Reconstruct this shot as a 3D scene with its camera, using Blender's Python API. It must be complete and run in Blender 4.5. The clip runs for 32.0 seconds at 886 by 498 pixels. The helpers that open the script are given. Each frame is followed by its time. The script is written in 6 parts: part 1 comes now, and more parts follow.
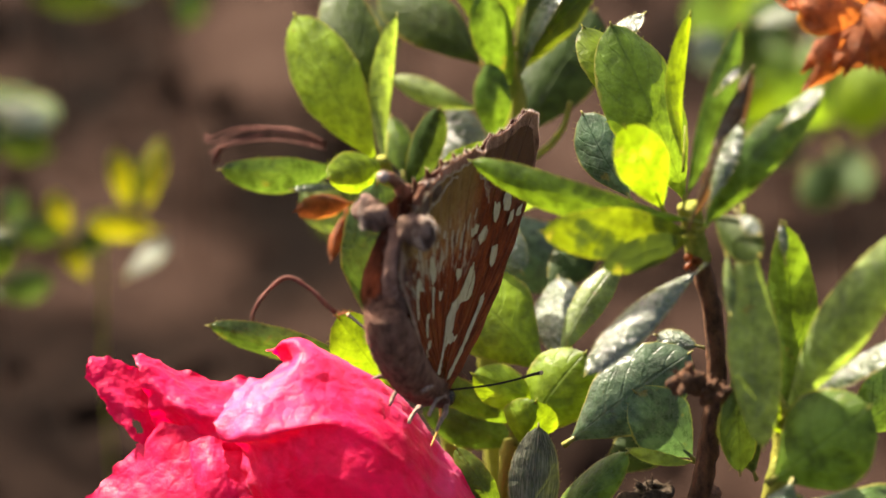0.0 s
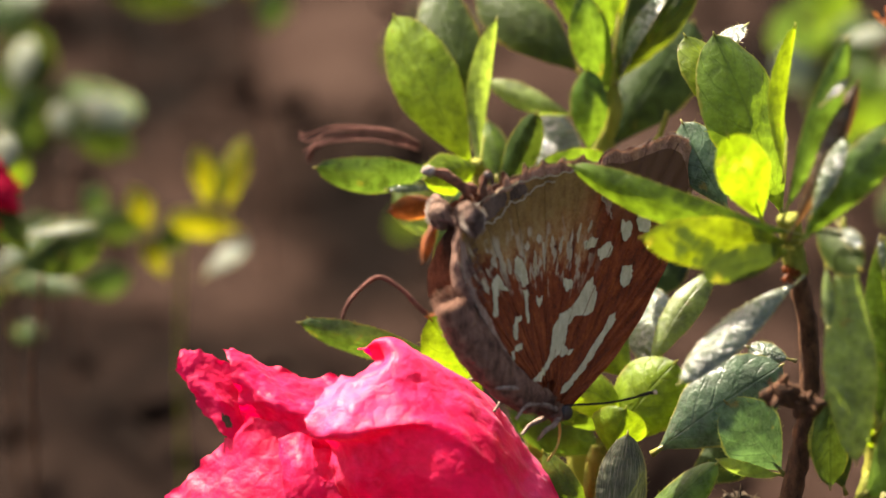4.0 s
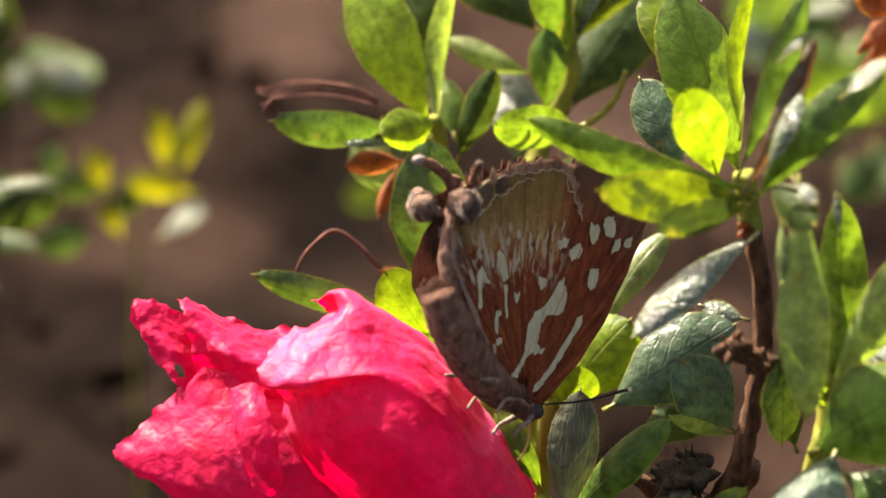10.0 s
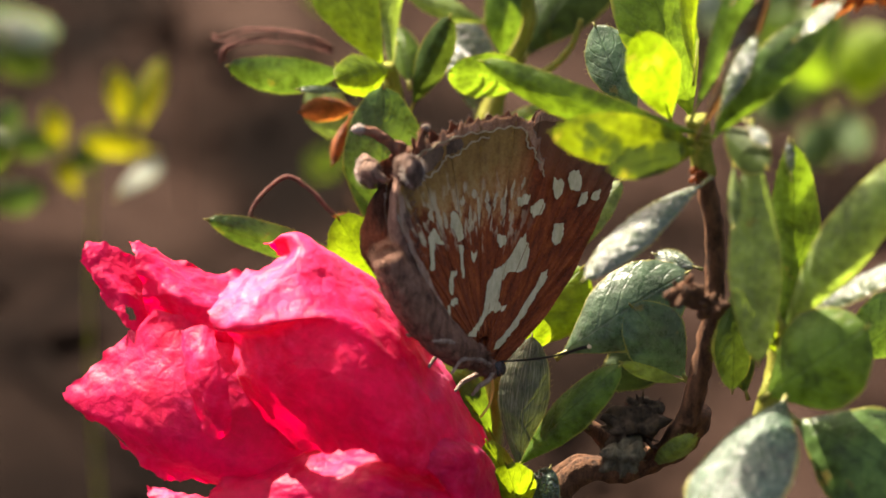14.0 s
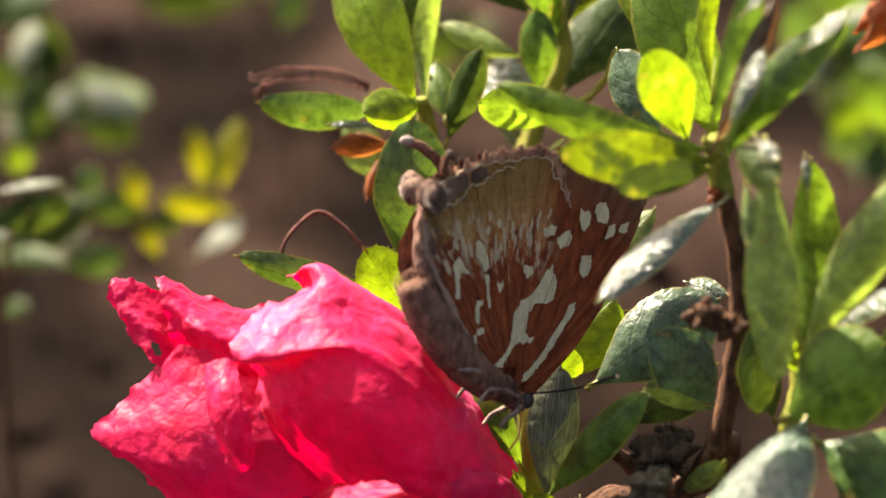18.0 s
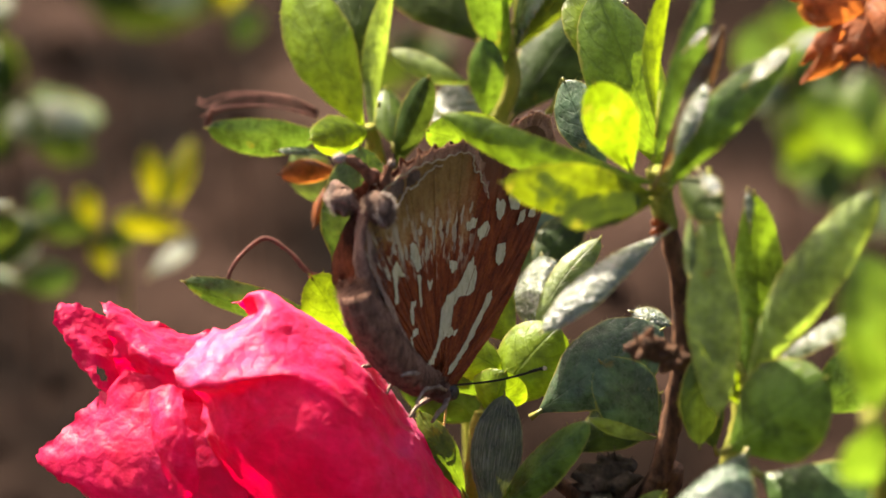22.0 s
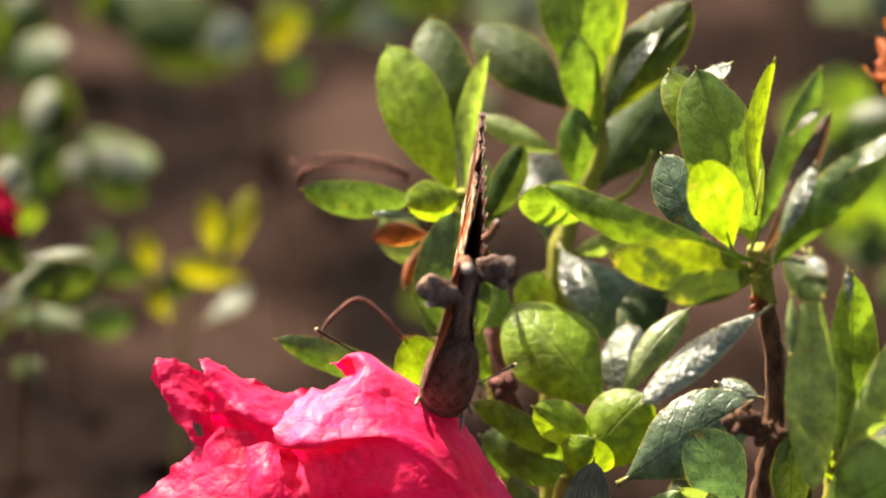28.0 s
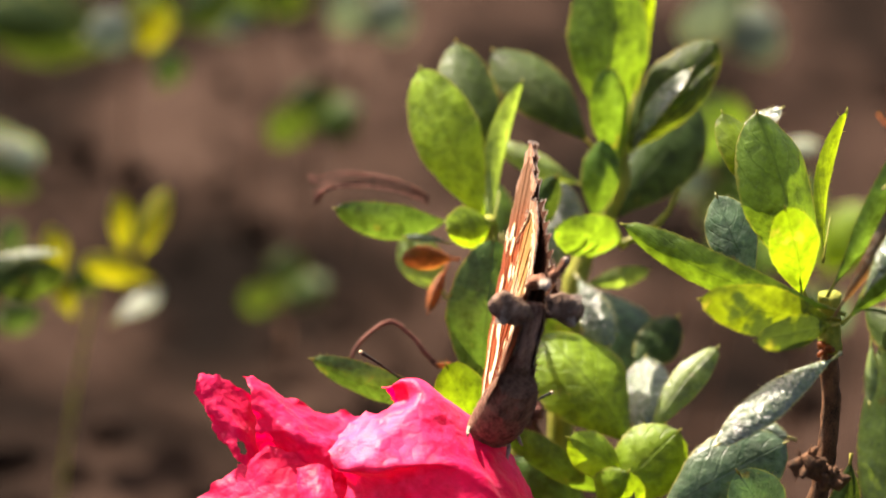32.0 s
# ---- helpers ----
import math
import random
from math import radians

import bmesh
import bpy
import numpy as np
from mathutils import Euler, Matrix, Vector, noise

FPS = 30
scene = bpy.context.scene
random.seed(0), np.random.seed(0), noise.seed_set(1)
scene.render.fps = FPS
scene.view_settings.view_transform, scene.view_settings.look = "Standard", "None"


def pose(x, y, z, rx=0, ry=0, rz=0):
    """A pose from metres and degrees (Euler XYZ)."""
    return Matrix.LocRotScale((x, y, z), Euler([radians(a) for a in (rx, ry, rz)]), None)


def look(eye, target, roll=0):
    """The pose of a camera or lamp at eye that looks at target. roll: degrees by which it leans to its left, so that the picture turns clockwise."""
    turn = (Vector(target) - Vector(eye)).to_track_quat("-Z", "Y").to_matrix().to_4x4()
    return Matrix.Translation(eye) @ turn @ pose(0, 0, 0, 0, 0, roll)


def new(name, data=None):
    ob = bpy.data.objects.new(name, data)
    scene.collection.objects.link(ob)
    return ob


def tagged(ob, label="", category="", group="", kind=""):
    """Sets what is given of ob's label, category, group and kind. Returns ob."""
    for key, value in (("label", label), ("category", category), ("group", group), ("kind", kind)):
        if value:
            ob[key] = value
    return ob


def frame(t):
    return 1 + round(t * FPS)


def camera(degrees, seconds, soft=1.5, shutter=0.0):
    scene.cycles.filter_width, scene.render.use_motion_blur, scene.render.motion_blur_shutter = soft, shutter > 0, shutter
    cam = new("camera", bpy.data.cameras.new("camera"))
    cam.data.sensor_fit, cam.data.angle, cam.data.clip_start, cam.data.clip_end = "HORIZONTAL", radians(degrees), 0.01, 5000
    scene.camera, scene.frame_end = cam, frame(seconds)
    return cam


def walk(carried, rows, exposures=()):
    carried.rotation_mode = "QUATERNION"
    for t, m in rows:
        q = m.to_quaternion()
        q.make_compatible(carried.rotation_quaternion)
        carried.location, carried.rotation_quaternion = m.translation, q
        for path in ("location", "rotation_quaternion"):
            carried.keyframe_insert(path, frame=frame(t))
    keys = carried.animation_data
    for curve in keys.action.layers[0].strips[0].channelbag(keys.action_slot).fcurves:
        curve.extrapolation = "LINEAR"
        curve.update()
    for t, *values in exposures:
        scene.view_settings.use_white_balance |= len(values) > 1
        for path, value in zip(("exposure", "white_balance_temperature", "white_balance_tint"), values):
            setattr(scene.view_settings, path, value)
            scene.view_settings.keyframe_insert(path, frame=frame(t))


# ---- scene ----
cam = camera(14, 32.0, soft=1.7)
cam.data.dof.use_dof = True
cam.data.dof.focus_distance = 0.391
cam.data.dof.aperture_fstop = 17.0
cam.data.dof.aperture_blades = 7

# seconds, eye in metres, turn in degrees
PATH = [
    (0, 0.00010, -0.34779, 0.33892, 60.586, 2.459, -2.239),
    (0.5, -0.00270, -0.34819, 0.33954, 60.742, 2.232, -1.885),
    (1, -0.00673, -0.35039, 0.33671, 61.032, 1.899, -1.244),
    (1.5, -0.00620, -0.34836, 0.33823, 60.937, 1.274, -1.512),
    (2, -0.00349, -0.34745, 0.33848, 60.946, 1.142, -1.609),
    (2.5, -0.00317, -0.35074, 0.33660, 60.780, 0.876, -1.463),
    (3, -0.00067, -0.34834, 0.33486, 60.590, 1.017, -1.208),
    (3.5, -0.00355, -0.34824, 0.33843, 60.759, 1.261, -0.811),
    (5.5, -0.00911, -0.34860, 0.33347, 61.219, 0.531, -1.037),
    (6, -0.01117, -0.34878, 0.33410, 61.438, 0.458, -1.077),
    (6.5, -0.00942, -0.34953, 0.33357, 61.486, 0.323, -1.177),
    (7, -0.00684, -0.34995, 0.33176, 61.251, 0.096, -1.199),
    (7.5, -0.00881, -0.35070, 0.33075, 60.957, -0.197, -1.246),
    (8, -0.00928, -0.35095, 0.33187, 60.935, -0.004, -1.225),
    (8.5, -0.00909, -0.35076, 0.33180, 60.914, 0.031, -1.032),
    (9, -0.00884, -0.35083, 0.33343, 60.876, -0.011, -0.842),
    (9.5, -0.00765, -0.35035, 0.33389, 60.966, -0.025, -0.856),
    (10, -0.00557, -0.35058, 0.33319, 60.901, -0.019, -0.861),
    (10.5, -0.00442, -0.35238, 0.33089, 60.881, 0.001, -0.798),
    (11, -0.00233, -0.35133, 0.32934, 60.849, -0.026, -0.710),
    (11.5, -0.00156, -0.35156, 0.32888, 60.942, -0.393, -1.238),
    (12, -0.00061, -0.35178, 0.32845, 60.730, -0.508, -1.585),
    (12.5, -0.00369, -0.35226, 0.32904, 60.677, -0.673, -1.686),
    (13, -0.00346, -0.35230, 0.32717, 60.627, -0.645, -1.308),
    (13.5, -0.00410, -0.35254, 0.32777, 60.773, -0.748, -1.031),
    (15.5, -0.00252, -0.35378, 0.32589, 61.038, -0.414, -0.951),
    (16, -0.00127, -0.35237, 0.32738, 61.070, 0.005, -0.537),
    (16.5, 0.00471, -0.35325, 0.32552, 61.481, 0.599, -0.187),
    (17, 0.01011, -0.35417, 0.32290, 62.332, 1.263, 0.774),
    (17.5, 0.01426, -0.35496, 0.31804, 62.913, 1.587, 1.472),
    (18, 0.01725, -0.35409, 0.31663, 62.895, 1.727, 1.637),
    (18.5, 0.01808, -0.35431, 0.31728, 62.582, 1.664, 1.534),
    (19, 0.01868, -0.35428, 0.31751, 62.338, 1.343, 1.426),
    (19.5, 0.01823, -0.35419, 0.31766, 62.389, 1.354, 1.331),
    (20, 0.01479, -0.35597, 0.31840, 62.576, 1.108, 1.346),
    (20.5, 0.01504, -0.35595, 0.31716, 62.872, 0.973, 1.515),
    (21, 0.01603, -0.35412, 0.32003, 63.037, 0.910, 1.503),
    (21.5, 0.01796, -0.35391, 0.31964, 63.092, 0.995, 1.401),
    (22, 0.01978, -0.35411, 0.31954, 62.956, 1.080, 1.402),
    (22.5, 0.02217, -0.35463, 0.32091, 62.992, 0.961, 1.466),
    (23, 0.01932, -0.35494, 0.32178, 62.829, 0.761, 1.634),
    (23.5, 0.01978, -0.35517, 0.32171, 62.926, 0.718, 2.089),
    (24, 0.01664, -0.35526, 0.32209, 62.994, 0.804, 2.510),
    (24.5, 0.01247, -0.35575, 0.32162, 63.357, 0.789, 2.895),
    (25, 0.01520, -0.35501, 0.32230, 63.495, 0.878, 3.141),
    (25.5, 0.01760, -0.35456, 0.32348, 63.582, 0.766, 3.134),
    (27.5, 0.00883, -0.35781, 0.32489, 63.445, -0.499, 1.945),
    (28, 0.00391, -0.35876, 0.32670, 63.368, -0.820, 1.467),
    (28.5, -0.00414, -0.35768, 0.32842, 63.342, -1.279, 1.367),
    (29, -0.01141, -0.35766, 0.32937, 63.404, -1.988, 1.344),
    (29.5, -0.01320, -0.35765, 0.32858, 63.453, -2.979, 0.439),
    (30, -0.01292, -0.35855, 0.32941, 63.401, -3.281, -0.159),
    (30.5, -0.02026, -0.35857, 0.33098, 63.292, -3.757, -0.469),
    (31, -0.02950, -0.35856, 0.33060, 63.412, -4.275, -0.952),
    (31.5, -0.03973, -0.35776, 0.32816, 63.125, -5.397, -1.862),
    (32, -0.05216, -0.35599, 0.32915, 63.258, -6.565, -3.731),
]
walk(cam, [(t, pose(x, y, z, rx, ry, rz)) for t, x, y, z, rx, ry, rz in PATH], exposures=[(0, 2.42, 7000, 12), (32, 2.42, 7000, 12)])

# ---- world and sun ----
world = bpy.data.worlds.new("daylight")
scene.world = world
world.use_nodes = True
SUN_TO = Vector((-0.46, 0.57, 0.68)).normalized()
wn = world.node_tree.nodes
sky = wn.new("ShaderNodeTexSky")
sky.sky_type = "NISHITA"
sky.sun_disc = False
sky.dust_density = 6.0
sky.air_density = 0.9
sky.ozone_density = 0.4
sky.sun_elevation = math.asin(SUN_TO.z)
sky.sun_rotation = math.atan2(SUN_TO.x, SUN_TO.y)
wn["Background"].inputs["Strength"].default_value = 0.064
world.node_tree.links.new(sky.outputs[0], wn["Background"].inputs["Color"])
sun = new("sun", bpy.data.lights.new("sun", "SUN"))
sun.data.energy = 4.9
sun.data.angle = radians(0.53)
sun.data.color = (1.0, 0.92, 0.78)
sun.matrix_world = look((SUN_TO * 3), (0, 0, 0))


# ---- materials ----
class Nodes:
    def __init__(self, name):
        self.mat = bpy.data.materials.new(name)
        self.mat.use_nodes = True
        self.tree = self.mat.node_tree
        self.bsdf = self.tree.nodes["Principled BSDF"]
        self.out = self.tree.nodes["Material Output"]

    def add(self, kind, **values):
        node = self.tree.nodes.new(kind)
        for key, value in values.items():
            node.inputs[key.replace("_", " ")].default_value = value
        return node

    def link(self, a, b):
        self.tree.links.new(a, b)

    def coords(self, kind="Object"):
        return self.tree.nodes.new("ShaderNodeTexCoord").outputs[kind]

    def noise(self, scale, detail=3.0, rough=0.55, where=None, stretch=None):
        tex = self.add("ShaderNodeTexNoise", Scale=scale, Detail=detail, Roughness=rough)
        src = where if where is not None else self.coords()
        if stretch:
            m = self.tree.nodes.new("ShaderNodeMapping")
            m.inputs["Scale"].default_value = stretch
            self.link(src, m.inputs["Vector"])
            src = m.outputs[0]
        self.link(src, tex.inputs["Vector"])
        return tex.outputs["Fac"]

    def ramp(self, fac, *stops):
        node = self.tree.nodes.new("ShaderNodeValToRGB")
        els = node.color_ramp.elements
        while len(els) < len(stops):
            els.new(0.5)
        for el, (at, colour) in zip(els, stops):
            el.position = at
            el.color = (*colour, 1) if len(colour) == 3 else colour
        self.link(fac, node.inputs["Fac"])
        return node.outputs["Color"]

    def mix(self, fac, a, b, how="MIX"):
        node = self.tree.nodes.new("ShaderNodeMix")
        node.data_type = "RGBA"
        node.blend_type = how
        for sock, v in ((node.inputs[0], fac), (node.inputs[6], a), (node.inputs[7], b)):
            if isinstance(v, (int, float)):
                sock.default_value = v
            elif isinstance(v, tuple):
                sock.default_value = (*v, 1)
            else:
                self.link(v, sock)
        return node.outputs[2]

    def maths(self, op, a, b=0.0, c=0.0):
        node = self.tree.nodes.new("ShaderNodeMath")
        node.operation = op
        for sock, v in zip(node.inputs, (a, b, c)):
            if isinstance(v, (int, float)):
                sock.default_value = v
            else:
                self.link(v, sock)
        return node.outputs[0]

    def bump(self, height, strength=0.3, distance=0.0004):
        node = self.add("ShaderNodeBump", Strength=strength, Distance=distance)
        self.link(height, node.inputs["Height"])
        self.link(node.outputs[0], self.bsdf.inputs["Normal"])
        return node.outputs[0]

    def thin(self, colour, share, normal=None):
        """Light that comes through a leaf or a petal."""
        tr = self.tree.nodes.new("ShaderNodeBsdfTranslucent")
        self.link(colour, tr.inputs["Color"])
        if normal is not None:
            self.link(normal, tr.inputs["Normal"])
        m = self.tree.nodes.new("ShaderNodeMixShader")
        m.inputs[0].default_value = share
        self.link(self.bsdf.outputs[0], m.inputs[1])
        self.link(tr.outputs[0], m.inputs[2])
        self.link(m.outputs[0], self.out.inputs["Surface"])


MATS = {}


def leaf_material(name, base, glow, gloss, share, edge=(0.30, 0.26, 0.05), bloom=0.0, stain=0.0):
    """base: upper face; glow: light through the blade; bloom: pale hairs that catch the light."""
    n = Nodes(name)
    uv = n.coords("UV")
    sep = n.tree.nodes.new("ShaderNodeSeparateXYZ")
    n.link(uv, sep.inputs[0])
    along, across = sep.outputs[0], n.maths("ABSOLUTE", n.maths("SUBTRACT", sep.outputs[1], 0.5))
    info = n.tree.nodes.new("ShaderNodeObjectInfo")
    patch = n.noise(240.0, 4.0, 0.6)
    puff = n.noise(850.0, 3.0, 0.55)
    fine = n.noise(4200.0, 3.0, 0.65)
    dark = tuple(c * 0.38 for c in base)
    light = tuple(min(1, c * 1.6 + 0.012) for c in base)
    tone = n.maths("ADD", n.maths("MULTIPLY", patch, 0.65), n.maths("MULTIPLY", puff, 0.35))
    col = n.ramp(tone, (0.39, dark), (0.51, base), (0.64, light))
    col = n.mix(n.maths("MULTIPLY", info.outputs["Random"], 0.4), col, tuple(c * 0.55 for c in base))
    # side veins leave the midrib at a slant and bend towards the tip
    bent = n.maths("SUBTRACT", along, n.maths("MULTIPLY", n.maths("POWER", across, 1.4), 0.9))
    wave = n.maths("SINE", n.maths("MULTIPLY", n.maths("ADD", bent, n.maths("MULTIPLY", patch, 0.16)), 38.0))
    vein = n.maths("MULTIPLY", n.ramp(wave, (0.8, (0, 0, 0)), (1.0, (1, 1, 1))), 0.5)
    rib = n.ramp(across, (0.0, (1, 1, 1)), (0.03, (0, 0, 0)))
    net = n.tree.nodes.new("ShaderNodeTexVoronoi")
    net.feature = "DISTANCE_TO_EDGE"
    net.inputs["Scale"].default_value = 900.0
    n.link(n.coords(), net.inputs["Vector"])
    mesh = n.maths("MULTIPLY", n.ramp(net.outputs["Distance"], (0.0, (1, 1, 1)), (0.3, (0, 0, 0))), 0.4)
    lines = n.maths("MAXIMUM", vein, rib)
    col = n.mix(n.maths("MULTIPLY", n.maths("MAXIMUM", lines, n.maths("MULTIPLY", mesh, 0.12)), 0.4), col, tuple(c * 0.6 for c in base))
    if bloom:
        col = n.mix(n.maths("MULTIPLY", n.ramp(n.noise(900.0, 5.0, 0.7), (0.42, (0, 0, 0)), (0.62, (1, 1, 1))), bloom), col, (0.5, 0.52, 0.42))
    sheen_or_wear = n.noise(520.0, 3.0, 0.6)
    rim = n.maths("MULTIPLY", n.ramp(n.maths("ADD", across, n.maths("MULTIPLY", sheen_or_wear, 0.09)), (0.512, (0, 0, 0)), (0.535, (1, 1, 1))), 0.7)
    col = n.mix(rim, col, edge)
    blot = n.ramp(n.noise(330.0, 4.0, 0.6), (0.66, (0, 0, 0)), (0.71, (1, 1, 1)))
    col = n.mix(n.maths("MULTIPLY", blot, 0.5), col, (0.13, 0.075, 0.02))
    spoil = n.maths("MULTIPLY", n.ramp(n.noise(170.0, 5.0, 0.65), (0.48, (0, 0, 0)), (0.55, (1, 1, 1))), stain)
    col = n.mix(spoil, col, (0.03, 0.05, 0.012))
    hair = n.ramp(n.noise(5200.0, 2.0, 0.5, stretch=(1, 1, 0.3)), (0.63, (0, 0, 0)), (0.70, (1, 1, 1)))
    col = n.mix(n.maths("MULTIPLY", hair, 0.10 + bloom * 0.6), col, (0.42, 0.44, 0.34))
    if name == "hairy":
        # grey bristles combed towards the tip
        comb = n.ramp(n.noise(34.0, 3.0, 0.6, where=uv, stretch=(0.14, 1.6, 1)), (0.50, (0, 0, 0)), (0.60, (1, 1, 1)))
        col = n.mix(n.maths("MULTIPLY", comb, 0.6), col, (0.24, 0.23, 0.17))
    n.link(col, n.bsdf.inputs["Base Color"])
    rough = n.ramp(n.maths("ADD", n.maths("MULTIPLY", fine, 0.5), n.maths("MULTIPLY", puff, 0.5)), (0.38, (gloss * 0.8,) * 3), (0.62, (gloss * 1.5,) * 3))
    n.link(rough, n.bsdf.inputs["Roughness"])
    n.bsdf.inputs["Specular IOR Level"].default_value = {"gloss": 0.65, "silver": 1.0, "satin": 0.3, "blue": 0.4, "dusky": 0.12, "shade": 0.12, "haze": 0.12, "frost": 0.2, "straw": 0.2}.get(name, 0.27)
    # the blade puffs up between sunken veins
    h = n.maths("ADD", n.maths("ADD", n.maths("MULTIPLY", puff, 0.7), n.maths("MULTIPLY", fine, 0.16)), n.maths("MULTIPLY", n.maths("MAXIMUM", n.maths("MULTIPLY", lines, 0.4), n.maths("MULTIPLY", mesh, 0.1)), -0.8))
    h = n.maths("ADD", h, n.maths("MULTIPLY", patch, 1.6))
    if name in ("gloss", "silver"):
        h = n.maths("ADD", h, n.maths("MULTIPLY", n.noise(1700.0, 2.0, 0.6), 2.6))
    normal = n.bump(h, 0.62, 0.00034)
    through_col = n.ramp(tone, (0.40, tuple(c * 0.42 for c in glow)), (0.60, tuple(c * 1.2 for c in glow)))
    through_col = n.mix(n.maths("MULTIPLY", n.maths("MAXIMUM", lines, n.maths("MULTIPLY", mesh, 0.12)), 0.6), through_col, tuple(c * 0.45 for c in glow))
    through_col = n.mix(n.maths("MULTIPLY", n.maths("MAXIMUM", n.maths("MULTIPLY", rim, 0.6), blot), 0.6), through_col, (0.36, 0.30, 0.03))
    through_col = n.mix(spoil, through_col, (0.03, 0.05, 0.008))
    n.thin(through_col, share, normal)
    MATS[name] = n.mat


leaf_material("bright", (0.155, 0.245, 0.012), (0.33, 0.48, 0.010), 0.38, 0.50)
leaf_material("young", (0.12, 0.185, 0.011), (0.30, 0.42, 0.008), 0.38, 0.50)
leaf_material("mid", (0.075, 0.135, 0.014), (0.23, 0.37, 0.015), 0.34, 0.40)
leaf_material("pale", (0.145, 0.20, 0.055), (0.32, 0.45, 0.045), 0.34, 0.42, bloom=0.12)
leaf_material("mature", (0.048, 0.095, 0.014), (0.22, 0.37, 0.020), 0.30, 0.32)
leaf_material("blue", (0.050, 0.092, 0.046), (0.13, 0.25, 0.060), 0.28, 0.26, bloom=0.08)
leaf_material("tender", (0.10, 0.16, 0.010), (0.21, 0.32, 0.006), 0.42, 0.52)
leaf_material("leathery", (0.055, 0.105, 0.022), (0.15, 0.26, 0.020), 0.28, 0.24)
leaf_material("blotched", (0.13, 0.165, 0.012), (0.23, 0.30, 0.006), 0.32, 0.46, edge=(0.36, 0.30, 0.02), stain=0.9)
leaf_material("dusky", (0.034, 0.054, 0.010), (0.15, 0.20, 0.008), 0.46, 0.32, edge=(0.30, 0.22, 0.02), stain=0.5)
leaf_material("straw", (0.17, 0.17, 0.01), (0.40, 0.38, 0.005), 0.5, 0.5)
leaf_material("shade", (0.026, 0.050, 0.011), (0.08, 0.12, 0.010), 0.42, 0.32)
leaf_material("gloss", (0.042, 0.078, 0.046), (0.09, 0.14, 0.045), 0.24, 0.15, bloom=0.03)
leaf_material("silver", (0.045, 0.070, 0.032), (0.16, 0.22, 0.06), 0.22, 0.22, bloom=0.10)
leaf_material("satin", (0.11, 0.13, 0.085), (0.16, 0.20, 0.08), 0.42, 0.22, bloom=0.2)
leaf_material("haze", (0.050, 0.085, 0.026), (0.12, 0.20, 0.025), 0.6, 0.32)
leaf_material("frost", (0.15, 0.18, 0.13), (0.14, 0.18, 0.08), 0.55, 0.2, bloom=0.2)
leaf_material("hairy", (0.034, 0.044, 0.020), (0.10, 0.12, 0.02), 0.5, 0.22, edge=(0.20, 0.16, 0.06), bloom=0.05)
leaf_material("withered", (0.075, 0.038, 0.014), (0.16, 0.07, 0.02), 0.4, 0.25, edge=(0.22, 0.12, 0.04), bloom=0.12)
leaf_material("dry", (0.26, 0.075, 0.02), (0.58, 0.17, 0.03), 0.6, 0.45, edge=(0.10, 0.03, 0.01))


def stem_material(name, lo, hi, scale, rough=0.8, share=0.0):
    n = Nodes(name)
    a = n.noise(scale, 5.0, 0.65, stretch=(1, 1, 0.35))
    b = n.noise(scale * 5, 3.0, 0.6)
    col = n.ramp(n.maths("ADD", n.maths("MULTIPLY", a, 0.7), n.maths("MULTIPLY", b, 0.3)), (0.35, lo), (0.6, hi))
    n.link(col, n.bsdf.inputs["Base Color"])
    n.bsdf.inputs["Roughness"].default_value = rough
    n.bsdf.inputs["Specular IOR Level"].default_value = 0.15 if rough > 0.5 else 0.5
    nb = n.bump(n.maths("ADD", a, n.maths("MULTIPLY", b, 0.5)), 0.9, 0.0006)
    if share:
        n.thin(col, share, nb)
    MATS[name] = n.mat


stem_material("stem", (0.016, 0.008, 0.005), (0.15, 0.070, 0.036), 1100.0)
stem_material("old_wood", (0.006, 0.004, 0.003), (0.085, 0.058, 0.036), 1300.0)
stem_material("lichen", (0.025, 0.02, 0.012), (0.15, 0.13, 0.085), 1500.0)
stem_material("shoot", (0.14, 0.17, 0.02), (0.32, 0.30, 0.05), 600.0, 0.55, 0.25)
stem_material("hair", (0.05, 0.016, 0.014), (0.17, 0.07, 0.055), 900.0)


